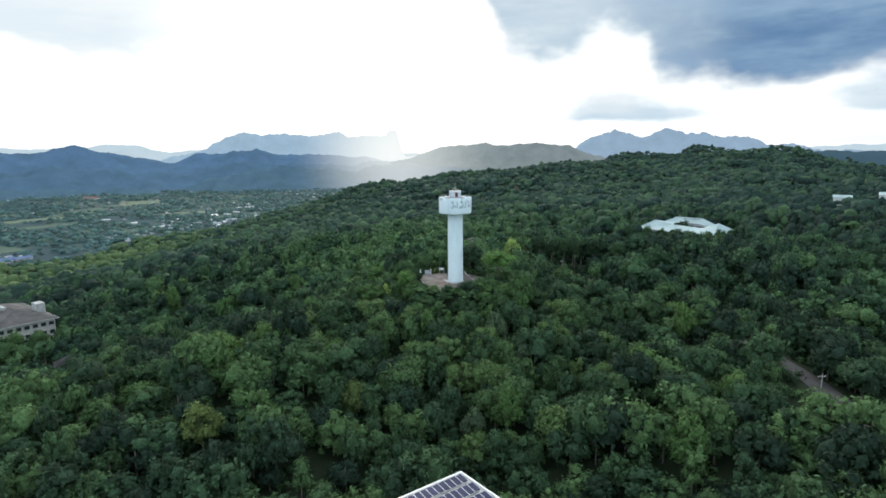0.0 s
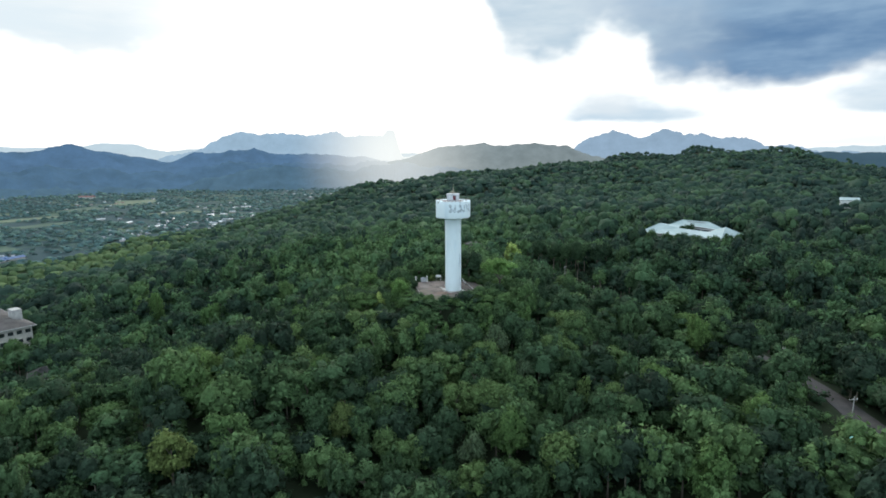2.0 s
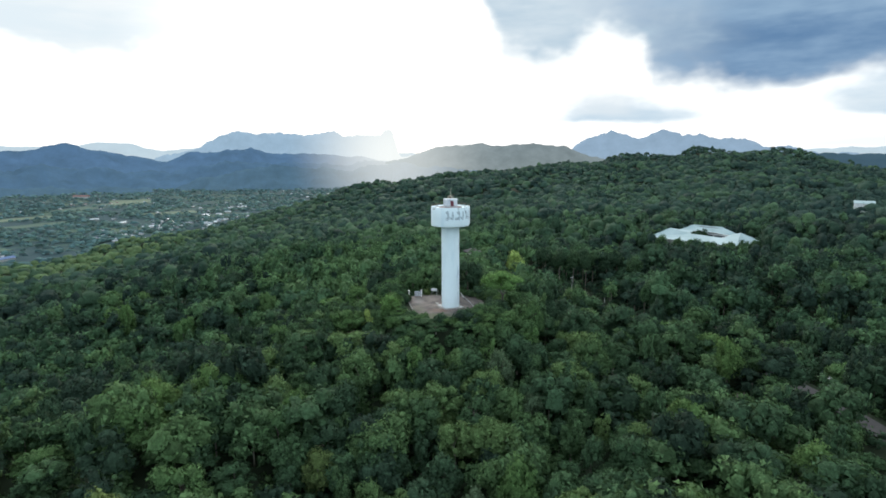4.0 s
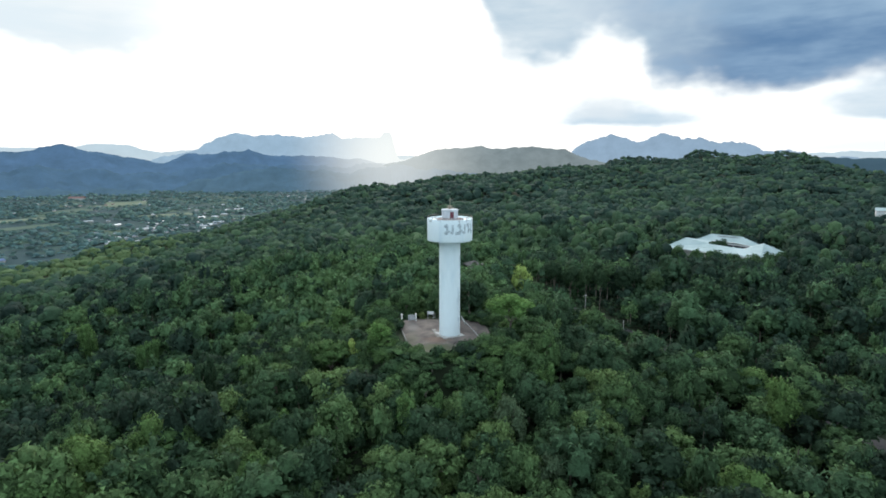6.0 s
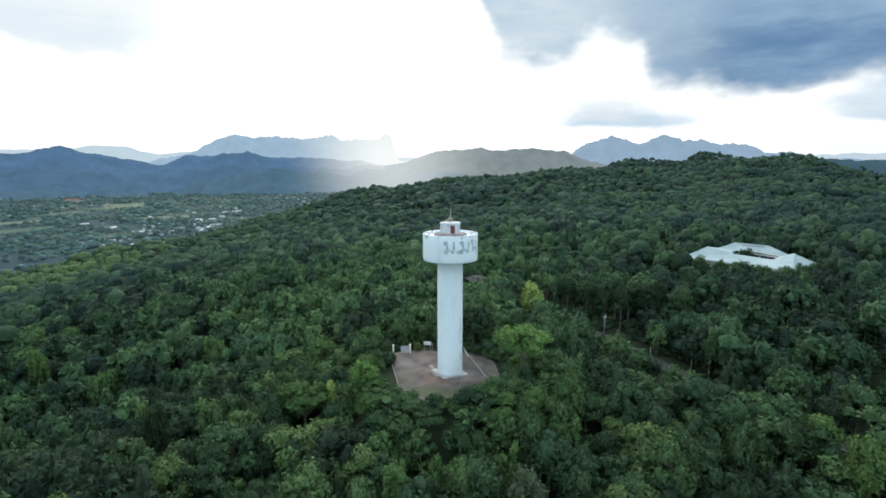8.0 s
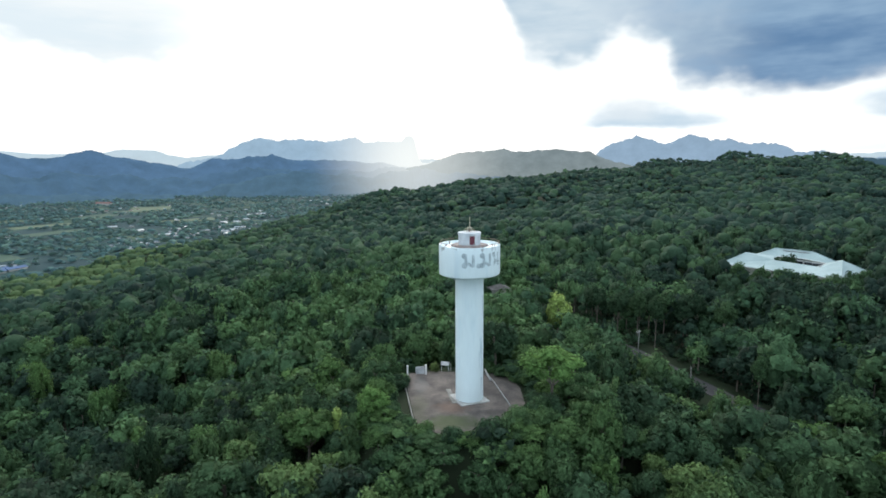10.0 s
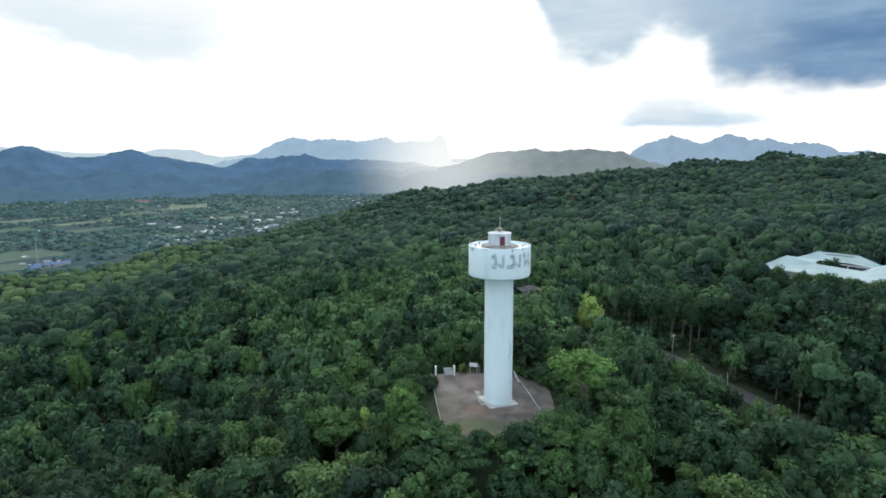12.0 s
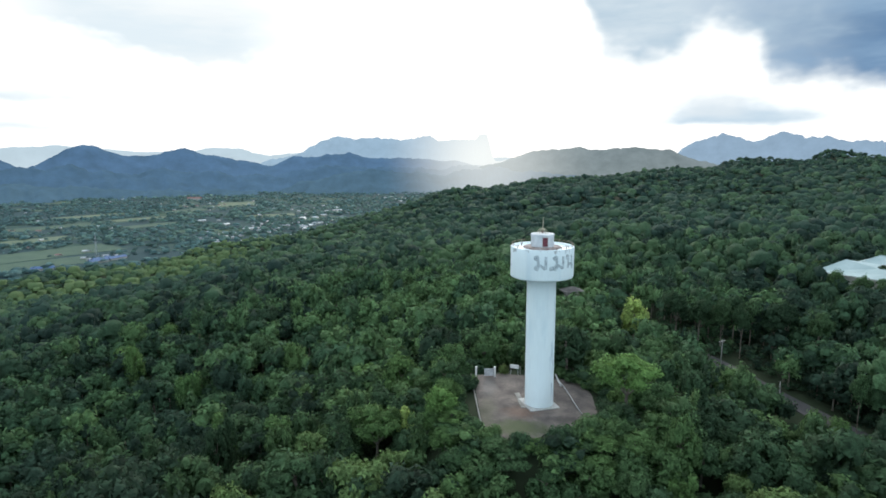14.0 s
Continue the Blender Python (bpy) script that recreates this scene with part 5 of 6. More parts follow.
def place_tree(x, y, top, radius, form, turn, crown_material=None, label="", ground=None, name="tree", dark=False):
    crown, trunk, height, VF = near_forms[form]
    z = float(ground_height(np.array([x]), np.array([y]))[0]) if ground is None else ground
    sz = (top - z) / height
    sr = radius / CROWN_R
    t = new(name)
    t.matrix_world = pose(x, y, z, 0, 0, turn)
    t.empty_display_size = 0.5
    tagged(t, label or TREE_LABELS[2 if sz > 1.15 * sr else form % 2], "tree", "forest trees")
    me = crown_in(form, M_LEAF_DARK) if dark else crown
    if crown_material is not None:
        me = crown_in(form, crown_material)
    for nm, d in (("crown", me), ("trunk", trunk)):
        o = new(nm, d)
        o.parent = t
        o.scale = (sr, sr, sz)
    return t


def blocked(x, y, margin=0.0, open_verge=True):
    """True where a road, a yard or a building leaves no room for a trunk."""
    x, y = np.asarray(x, float), np.asarray(y, float)
    d, _ = road_distance(x, y)
    b = d < 3.6 + margin
    b |= ((x - 0.4) / (12.0 + margin)) ** 2 + ((y + 0.2) / (14.0 + margin)) ** 2 < 1
    inside = np.zeros(x.shape, bool)
    for (ax, ay), (bx, by) in zip(COURT, COURT[1:] + COURT[:1]):
        px, py = (x - 122) / 1.02, (y - 129) / 1.02
        inside ^= ((ay > py) != (by > py)) & (px < (bx - ax) * (py - ay) / (by - ay) + ax)
    b |= inside
    b |= (np.hypot(x - 10.6, y - 72.0) < 4.0) | (np.hypot(x + 4.5, y - 15.0) < 4.6) | (np.hypot(x + 8.2, y - 8.0) < 6.2)
    for gx, gy, gr in ((21.6, 43.5, 4.2), (23.2, 47.6, 6.0), (42.8, 12.8, 4.6), (20.2, 37.0, 3.4), (39.2, 37.8, 3.2), (37.6, 32.4, 2.6), (47.5, 45.5, 6.0), (54.0, 45.0, 5.0), (51.0, 24.5, 4.0), (40.8, 43.0, 4.0), (53.5, 14.5, 4.5), (47.0, 25.0, 4.2), (70.0, -56.0, 5.0), (71.0, -64.0, 5.5), (68.5, -72.0, 5.0), (73.0, -48.0, 4.0), (70.5, -38.0, 3.0)):
        b |= (np.hypot(x - gx, y - gy) < gr) & open_verge
    u, v = (x + 167.3) * -0.804 + (y - 47.6) * 0.595, (x + 167.3) * -0.595 + (y - 47.6) * -0.804
    b |= (np.abs(u) < 19.5) & (np.abs(v) < 12)
    b |= (np.hypot(x + 120.3, y - 9.8) < 7.0 + margin) | (np.hypot(x + 113.0, y + 1.0) < 6.5) | (np.hypot(x + 107.5, y + 9.5) < 5.0)
    b |= np.hypot(x + 3.0, y + 94.5) < 12.5 + margin
    b |= np.hypot(x - 263.5, y - 220.4) < 8
    b |= np.hypot(x - 297, y - 214) < 13
    b |= np.hypot(x - 66.3, y + 64.8) < 3.0
    return b


def beside_road(x, y):
    """True on the open verge between the road and the slope towards the south-west."""
    d, _ = road_distance(np.asarray(x, float) + 3.0, np.asarray(y, float) + 7.0)
    return (d < 3.4) & (np.asarray(y) > 15)


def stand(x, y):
    """Tone offset by place: darker stands, plus cloud shade and local brightness painted in."""
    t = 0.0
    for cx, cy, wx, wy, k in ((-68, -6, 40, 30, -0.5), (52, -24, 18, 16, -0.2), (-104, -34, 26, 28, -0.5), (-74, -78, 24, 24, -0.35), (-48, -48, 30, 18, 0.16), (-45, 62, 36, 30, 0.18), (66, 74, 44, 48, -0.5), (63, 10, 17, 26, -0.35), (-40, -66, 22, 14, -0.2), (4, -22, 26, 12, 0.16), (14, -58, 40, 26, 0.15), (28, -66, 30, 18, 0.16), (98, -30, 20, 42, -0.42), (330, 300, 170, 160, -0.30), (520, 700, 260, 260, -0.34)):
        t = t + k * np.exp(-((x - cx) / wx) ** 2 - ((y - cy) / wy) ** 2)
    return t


def scatter(x0, x1, y0, y1, step, r):
    gx, gy = np.meshgrid(np.arange(x0, x1, step), np.arange(y0, y1, step * 0.87))
    gx = gx + (np.arange(gx.shape[0]) % 2)[:, None] * step / 2
    x = (gx + (r.random(gx.shape) - 0.5) * step * 1.05).ravel()
    y = (gy + (r.random(gy.shape) - 0.5) * step * 1.05).ravel()
    return x, y


# trees that stand out: (x, y, top, radius, form, kind)
YARD_SIDE_TREES = [(13.4, -3.2, 10.2, 5.2, 10, "bright"), (-13.6, 1.2, 6.4, 3.7, 0, ""), (-12.8, -6.6, 5.4, 3.0, 4, "bright2"), (19.5, 6.5, 3.0, 3.8, 7, ""), (15.8, 3.5, 4.0, 3.4, 1, ""), (14.5, 10.5, 3.2, 3.4, 6, ""), (-15.4, 8.6, 4.2, 3.2, 3, ""), (-15.0, 16.6, 4.6, 3.6, 7, ""), (-8.6, 20.6, 5.2, 3.8, 1, ""), (-1.0, 20.4, 5.6, 4.0, 0, ""), (6.0, 17.5, 5.0, 3.8, 3, ""), (11.5, 16.0, 4.2, 3.4, 8, ""), (-12.8, -1.8, 5.0, 2.8, 1, ""), (-11.2, -8.0, 2.6, 2.6, 7, ""), (11.4, -8.6, 3.0, 2.7, 7, ""), (13.4, 0.8, 3.6, 2.6, 6, ""), (12.0, 6.6, 3.4, 2.6, 4, ""), (11.0, 12.0, 3.6, 2.6, 0, ""), (-12.6, 11.6, 3.8, 2.6, 0, ""), (17.4, -5.4, 2.6, 3.4, 4, ""), (16.8, 1.0, 2.6, 3.2, 0, "")]
YARD_FRONT_TREES = [(8.4, -16.0, 1.5, 2.7, 1, ""), (12.2, -14.4, 1.9, 2.8, 0, ""), (-10.2, -10.5, 1.6, 3.4, 1, ""), (-2.4, -16.8, 1.4, 3.2, 0, ""), (3.8, -16.4, 1.8, 3.2, 7, ""), (9.0, -13.0, 2.6, 3.0, 3, ""), (13.6, -11.0, 2.6, 3.6, 4, ""), (-6.8, -16.0, 0.6, 3.2, 4, ""), (-4.6, -14.4, 1.8, 2.8, 3, ""), (0.6, -14.6, 2.2, 2.6, 1, ""), (6.6, -12.8, 3.4, 2.8, 0, ""), (2.2, -19.6, 0.8, 3.4, 6, ""), (7.4, -18.0, 1.2, 3.4, 2, ""), (12.2, -16.0, 1.4, 3.4, 0, ""), (-3.4, -20.6, 0.2, 3.4, 5, ""), (16.6, -12.6, 1.8, 3.6, 1, ""), (-8.6, -19.6, -0.2, 3.4, 7, ""), (-9.4, -15.4, 1.0, 2.8, 1, ""), (-5.6, -18.4, 0.6, 2.8, 3, ""), (5.2, -21.0, 0.4, 3.0, 6, ""), (-11.6, -12.0, 1.8, 2.8, 3, "light")]
BARE_STEMMED_TREES = [(23.5, 50.6, 6.0, 3.5, 7, "yellow2"), (40.0, 58.5, 4.2, 3.8, 9, "dark"), (44.2, 55.5, 4.8, 3.2, 9, "dark"), (47.6, 52.4, 4.0, 2.6, 9, "dark"), (51.0, 56.5, 5.0, 3.8, 9, "dark"), (55.0, 54.0, 4.4, 4.0, 9, "dark"), (59.0, 56.5, 4.6, 3.6, 9, "dark"), (49.0, 62.0, 4.6, 4.2, 9, "dark"), (62.5, 49.5, 4.2, 3.6, 9, "dark"), (36.0, 64.0, 4.6, 4.0, 9, "dark"), (55.2, 17.8, 1.6, 1.9, 9, "")]
COURT_TREES = [(116.6, 123.0, 3.2, 4.6, 1, "court"), (94.0, 125.0, 1.3, 4.2, 0, ""), (98.0, 117.5, 1.6, 4.4, 3, ""), (102.0, 110.5, 1.0, 4.2, 7, ""), (106.0, 103.5, 1.4, 4.4, 1, ""), (110.0, 96.5, 1.6, 4.2, 4, ""), (117.5, 95.0, 1.3, 4.4, 6, ""), (125.5, 99.0, 1.4, 4.2, 0, ""), (133.0, 104.0, 1.2, 4.3, 3, ""), (99.0, 138.0, 0.4, 4.0, 7, ""), (104.5, 145.0, 0.6, 4.0, 1, ""), (91.0, 121.0, 0.5, 4.4, 1, ""), (113.8, 92.5, 1.3, 4.4, 3, ""), (121.5, 93.5, 0.9, 4.2, 7, "")]
HALL_TREES = [(-152.5, 30.0, -22.1, 4.8, 3, ""), (-145.5, 32.5, -22.3, 4.6, 7, ""), (-158.5, 24.0, -21.9, 5.0, 1, ""), (-165.0, 18.5, -21.7, 5.2, 0, ""), (-140.0, 38.5, -22.3, 4.6, 4, ""), (-171.5, 14.5, -21.7, 5.2, 3, ""), (-149.0, 22.0, -24.2, 4.6, 6, "")]
CLIMBER_TREES = [(-40.2, -2.5, -3.0, 3.2, 12, "vine"), (-46.9, -5.4, -1.4, 1.5, 5, "dark"), (-47.6, -8.3, -2.4, 2.6, 2, "dark"), (-23.4, -15.5, -2.0, 2.6, 11, "vine"), (-13.6, -7.4, 3.2, 2.3, 11, "vine"), (-18.3, -5.4, 1.6, 1.9, 6, "yellow"), (-104.2, 47.7, -10.2, 3.0, 4, "vine"), (-79.4, 33.0, -11.0, 3.6, 1, "vine"), (-32.3, 21.5, -2.4, 4.2, 7, "vine"), (-56.4, 9.7, -9.2, 3.4, 11, "vine"), (-58.5, 16.0, -7.5, 2.2, 5, "dark"), (-28.0, -25.5, -3.5, 2.0, 11, "vine"), (8.0, -24.0, 0.6, 2.0, 11, "vine"), (-2.0, -26.0, -0.8, 2.1, 11, "vine"), (18.0, -17.0, 1.2, 2.2, 11, "vine")]
SPUR_TREES = [(-44, -35, 0.0, 4.6, 3, "light"), (-52, -40, -0.8, 5.2, 7, "light"), (-49.5, -50, -1.2, 4.8, 1, "light"), (-39.5, -37.5, -1.2, 4.0, 4, "light"), (-28.4, -48.5, -2.4, 4.4, 0, ""), (-26.5, -42.5, -2.0, 4.0, 6, "light"), (-20.5, -54, -6.8, 3.6, 3, "olive"), (-45.6, -68, -5.4, 4.2, 7, "olive"), (-65, -52, -8.0, 5.5, 3, "light"), (-38.8, -61, -5.5, 4.6, 1, ""), (-53.5, -65.5, -8.8, 4.4, 0, ""), (-29.7, -64.7, -9.8, 4.2, 6, "")]
SOUTH_TREES = [(10, -58, -6.2, 4.2, 3, "light"), (15.2, -39, -3.4, 3.2, 1, "pale"), (40.5, -44, -3.6, 4.4, 7, "light"), (3.2, -58.4, -11.0, 2.8, 4, "pale"), (34.6, -62, -9.2, 4.2, 0, "light"), (23, -64.3, -8.4, 4.2, 6, "light"), (48.4, -56.5, -7.4, 4.0, 1, ""), (54.2, -58, -4.4, 4.2, 3, "light"), (83, -23, -5.6, 4.6, 7, ""), (38.8, -73, -6.0, 4.4, 1, "light"), (10.2, -30.4, 0.8, 3.2, 4, "pale"), (-6.5, -28.7, 1.4, 2.6, 11, "vine")]
EAST_TREES = [(54, 2, -3.6, 6.0, 7, "light"), (61.5, -7.0, -4.2, 5.4, 3, "light"), (59, -21.7, 0.0, 4.2, 0, "light"), (46, -0.8, -3.4, 4.8, 1, "light"), (19.6, -9.4, 4.8, 3.4, 6, ""), (37, 24.5, -0.6, 6.0, 3, ""), (36.2, -17.3, -2.8, 5.0, 10, "dark"), (22.9, 26.0, 4.2, 5.2, 3, ""), (47.2, 8.6, -2.6, 3.4, 6, "light"), (50.6, 4.0, -4.0, 3.2, 1, ""), (44.8, 10.2, -1.9, 2.7, 3, "")]
WEST_TREES = [(-22.7, -7.0, 1.9, 4.8, 10, "light"), (-43, 62, -1.2, 3.4, 9, "light"), (-113.5, 57, -14.4, 4.2, 7, "light"), (-114.7, 79, -14.2, 4.2, 3, "light"), (-6.3, 38, 2.6, 4.6, 3, "dark"), (-55.2, 39.4, -4.6, 4.4, 0, ""), (-69, 50, -6.6, 4.4, 3, ""), (-77, 69.5, -4.8, 4.6, 1, ""), (-22.6, 10.4, 4.0, 4.4, 7, "light")]
SPECIAL = YARD_SIDE_TREES + YARD_FRONT_TREES + BARE_STEMMED_TREES + COURT_TREES + HALL_TREES + CLIMBER_TREES + SPUR_TREES + SOUTH_TREES + EAST_TREES + WEST_TREES
taken = []
for x, y, top, rad, form, kind in SPECIAL:
    mat_, lab = None if kind in ("dark", "court") or y > 40 else M_LEAF_MID, ""
    if kind.startswith("bright"):
        mat_, lab = M_LEAF_BRIGHT, "fresh light green tree with an open crown beside the yard" if kind == "bright" else "light green tree with a narrow crown"
    elif kind in ("light", "pale", "olive"):
        mat_, lab = {"light": (M_LEAF_LIGHT, "leafy tree with a light green crown"), "pale": (M_LEAF_PALE, "tree with a pale grey-green crown"), "olive": (M_LEAF_OLIVE, "tree with a rounded olive green crown")}[kind]
    elif kind == "vine":
        mat_, lab = M_LEAF_VINE, "tall stem draped in bright green climbers"
    elif kind.startswith("yellow"):
        mat_, lab = M_LEAF_YELLOW, "yellow-green small tree with a round crown"
    place_tree(x, y, top, rad, form, 40 * form + 31 * x, mat_, lab, dark=kind in ("dark", "court"))
    taken.append((x, y, rad))
# a small clipped bush by the sign
bt = new("bush")
bt.matrix_world = pose(-4.9, 12.3, TZ - 0.1)
tagged(bt, "round olive green bush beside the sign board", "bush")
o = new("foliage", crown_in(3, M_LEAF_OLIVE))
o.parent, o.location, o.scale = bt, (0, 0, -0.75), (0.36, 0.36, 0.36)

for k in range(54):
    a = 2 * math.pi * (k + 0.4 * rng.random()) / 54
    x, y = 0.3 + (11.2 + 1.2 * rng.random()) * math.cos(a), -0.4 + (13.3 + 1.2 * rng.random()) * math.sin(a)
    if -11.5 < x < 0.5 and y > 8:
        continue
    sc = 0.30 + 0.24 * rng.random() + (0.26 if y < -4 and x > 3 else 0)
    q = new("bush")
    q.matrix_world = pose(x, y, float(ground_height(np.array([x]), np.array([y]))[0]) - 0.1, 0, 0, 360 * rng.random())
    tagged(q, "low green bush at the edge of the yard", "bush", "bushes round the yard")
    o = new("foliage", near_forms[(1, 3, 6)[k % 3]][0])
    o.parent, o.location, o.scale = q, (0, 0, -1.7 * sc), (sc * 1.25, sc * 1.25, sc)

# the nearest trees, one by one
tx, ty = scatter(-57, 62, -80, 40, 4.7, rng)
ok = ~blocked(tx, ty)
for x, y, rad in taken:
    ok &= np.hypot(tx - x, ty - y) > 1.9 + rad * 0.42
tx, ty = tx[ok], ty[ok]
order = np.argsort(np.hypot(tx * 1.15, ty + 28))
tx, ty = tx[order][:176], ty[order][:176]
gz = ground_height(tx, ty)
for i in range(len(tx)):
    big, kind, form = rng.random() ** 1.3, rng.random(), int(rng.integers(9))
    h, rad = 4.6 + 5.4 * big + 1.6 * rng.random(), 2.6 + 2.4 * big + 0.6 * rng.random()
    if kind < 0.2:
        # a stem hung with climbers
        h, rad, form = 7.0 + 3.0 * rng.random(), 1.7 + 0.7 * rng.random(), int(rng.integers(11, 13))
    if beside_road(tx[i], ty[i]):
        h, rad = 3.4 + 1.6 * rng.random(), min(rad, 2.6)
    # dark crowns are likelier where stand() paints the area darker
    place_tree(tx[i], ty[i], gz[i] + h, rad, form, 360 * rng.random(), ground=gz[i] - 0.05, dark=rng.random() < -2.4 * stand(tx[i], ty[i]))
NEAR_X, NEAR_Y = np.concatenate([tx, [t[0] for t in taken]]), np.concatenate([ty, [t[1] for t in taken]])


# the forest beyond, joined
def grow(name, x, y, forms, r, h0, h1, r0, r1, tone_scale, label, material=None):
    z = ground_height(x, y)
    n = len(x)
    form = r.integers(len(forms), size=n)
    turn = r.random(n) * 2 * math.pi
    big = r.random(n) ** 1.6
    rad = r0 + (r1 - r0) * np.clip(0.75 * big + 0.35 * r.random(n), 0, 1)
    hh = h0 + (h1 - h0) * np.clip(0.8 * big + 0.25 * r.random(n), 0, 1.05)
    swell = 1 + 0.22 * np.sin(x / 9.1 + 1.7 * np.sin(y / 13.0)) * np.sin(y / 7.7 + 1.3 * np.sin(x / 11.0)) + 0.25 * np.exp(-((x - 72) / 26) ** 2 - ((y - 62) / 34) ** 2)
    hh, rad = hh * swell, rad * (0.5 + 0.5 * swell)
    slim = (r.random(n) < 0.17) & (np.hypot(x, y + 95) < 330)
    rad = np.where(slim, r0 * (0.8 + 0.25 * r.random(n)), rad)
    hh = np.where(slim, h0 + (h1 - h0) * (0.55 + 0.35 * r.random(n)), hh)
    hh = np.where(beside_road(x, y), np.minimum(hh, 5.2), hh)
    # the two added bumps paint sunshine on the western crest into the tone
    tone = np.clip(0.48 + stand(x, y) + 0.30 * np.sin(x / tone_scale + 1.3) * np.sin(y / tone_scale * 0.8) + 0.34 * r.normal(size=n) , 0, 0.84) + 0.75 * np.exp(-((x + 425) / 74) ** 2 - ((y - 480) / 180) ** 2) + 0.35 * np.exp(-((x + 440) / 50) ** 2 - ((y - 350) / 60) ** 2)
    tone = np.clip(tone, 0, 1)
    VV, FF, TT, NN, base = [], [], [], [], 0
    for k, (V, F, height, N) in enumerate(forms):
        s = np.nonzero(form == k)[0]
        if not len(s):
            continue
        c, sn = np.cos(turn[s])[:, None], np.sin(turn[s])[:, None]
        X = (V[None, :, 0] * c - V[None, :, 1] * sn) * rad[s][:, None] + x[s][:, None]
        Y = (V[None, :, 0] * sn + V[None, :, 1] * c) * rad[s][:, None] + y[s][:, None]
        Z = z[s][:, None] + V[None, :, 2] / height * hh[s][:, None]
        VV.append(np.stack([X, Y, Z], 2).reshape(-1, 3))
        FF.append((F[None] + (base + np.arange(len(s)) * len(V))[:, None, None]).reshape(-1, 3))
        NN.append(np.stack([N[None, :, 0] * c - N[None, :, 1] * sn, N[None, :, 0] * sn + N[None, :, 1] * c, np.repeat(N[None, :, 2], len(s), 0)], 2).reshape(-1, 3))
        TT.append(np.repeat(tone[s], len(V)))
        base += len(s) * len(V)
    me = array_mesh(name, np.concatenate(VV), np.concatenate(FF), material or M_FOREST, np.concatenate(TT), np.concatenate(NN))
    return tagged(new(name, me), label, "forest", kind="stuff")


def forms_of(count, tufts, size, clumps, core, lift, columns=0):
    made = []
    for k in range(count):
        col = k < columns
        V, F, N = crown_shape(rng, tufts, size, clumps, (2.2 if col else 0.95) + 0.55 * rng.random(), core, col, 0.9 if col else 0.5)
        V = V + np.array([0, 0, 0.3 if col else lift])
        made.append((V, F, V[:, 2].max(), N))
    return made


def in_view(x, y):
    a = np.degrees(np.arctan2(x, y + 190.0))
    return (a > -49) & (a < 39.5)


def belt(d0, d1, step, seen=True):
    x, y = scatter(-1100, 1500, -260, 1330, step, rng)
    d = np.hypot(x, y + 95)
    ok = (d >= d0) & (d < d1) & (in_view(x, y) == seen) & (canopy(x, y) > PLAIN + 25)
    x, y = x[ok], y[ok]
    ok = ~blocked(x, y)
    x, y = x[ok], y[ok]
    if d0 < 200:
        keep = np.ones(len(x), bool)
        for px, py in zip(NEAR_X, NEAR_Y):
            keep &= np.hypot(x - px, y - py) > 3.0
        x, y = x[keep], y[keep]
    return x, y


x, y = belt(0, 125, 5.1)
grow("forest_foreground", x, y, forms_of(10, 540, 0.132, 15, 0.82, 0.7, 2), rng, 4.8, 11.6, 2.7, 5.5, 40, "dense green mixed forest on the near hillside")
MID = (x, y)
x, y = belt(125, 215, 5.2)
grow("forest_slope", x, y, forms_of(10, 205, 0.185, 11, 0.75, 0.7, 1), rng, 4.6, 12.2, 2.5, 5.6, 40, "dense green mixed forest on the hillside", M_SLOPE)
MID = (np.concatenate([MID[0], x]), np.concatenate([MID[1], y]))
x, y = belt(215, 330, 5.9)
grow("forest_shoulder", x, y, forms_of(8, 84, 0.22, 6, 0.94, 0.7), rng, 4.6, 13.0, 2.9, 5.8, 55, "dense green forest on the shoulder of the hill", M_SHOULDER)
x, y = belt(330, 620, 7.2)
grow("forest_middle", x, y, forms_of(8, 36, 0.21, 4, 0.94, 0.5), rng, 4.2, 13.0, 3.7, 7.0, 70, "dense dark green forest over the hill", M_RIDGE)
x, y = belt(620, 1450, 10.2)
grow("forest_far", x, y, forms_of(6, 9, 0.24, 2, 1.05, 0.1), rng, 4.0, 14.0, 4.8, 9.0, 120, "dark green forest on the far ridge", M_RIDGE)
x, y = scatter(-128, 105, -105, 75, 5.0, rng)
ok = ~blocked(x, y, 0.0, False) & in_view(x, y)
grow("undergrowth", x[ok], y[ok], forms_of(6, 92, 0.17, 5, 0.6, 0.0), rng, 1.4, 3.8, 2.0, 3.4, 25, "low dark green shrubs under the trees")
x, y = belt(0, 330, 9.4, False)
grow("forest_behind", x, y, forms_of(6, 62, 0.22, 6, 0.58, 0.4), rng, 6.0, 11.0, 4.6, 7.0, 60, "green forest on the near slopes")


def build_trunks(x, y):
    bm_v, bm_f, base = [], [], 0
    z = ground_height(x, y)
    a = np.arange(5) * 2 * math.pi / 5
    ring = np.stack([np.cos(a), np.sin(a)], 1)
    V = np.concatenate([np.concatenate([ring * 0.2, np.full((5, 1), -0.5)], 1), np.concatenate([ring * 0.11, np.full((5, 1), 4.6)], 1)])
    F = np.array([(k, (k + 1) % 5, 5 + (k + 1) % 5, 5 + k) for k in range(5)])
    P = np.stack([x, y, z], 1)
    VV = (V[None] + P[:, None]).reshape(-1, 3)
    FF = (F[None] + (np.arange(len(x)) * 10)[:, None, None]).reshape(-1, 4)
    tagged(new("forest_trunks", array_mesh("forest_trunks", VV, FF, M_BARK)), "pale grey trunks of the hillside forest", "forest", kind="stuff")


build_trunks(*MID)


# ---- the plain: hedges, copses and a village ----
# haze is painted in as blue; the LIT fields have sunshine painted in
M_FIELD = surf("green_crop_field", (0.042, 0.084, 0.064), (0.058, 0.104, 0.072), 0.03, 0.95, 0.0)
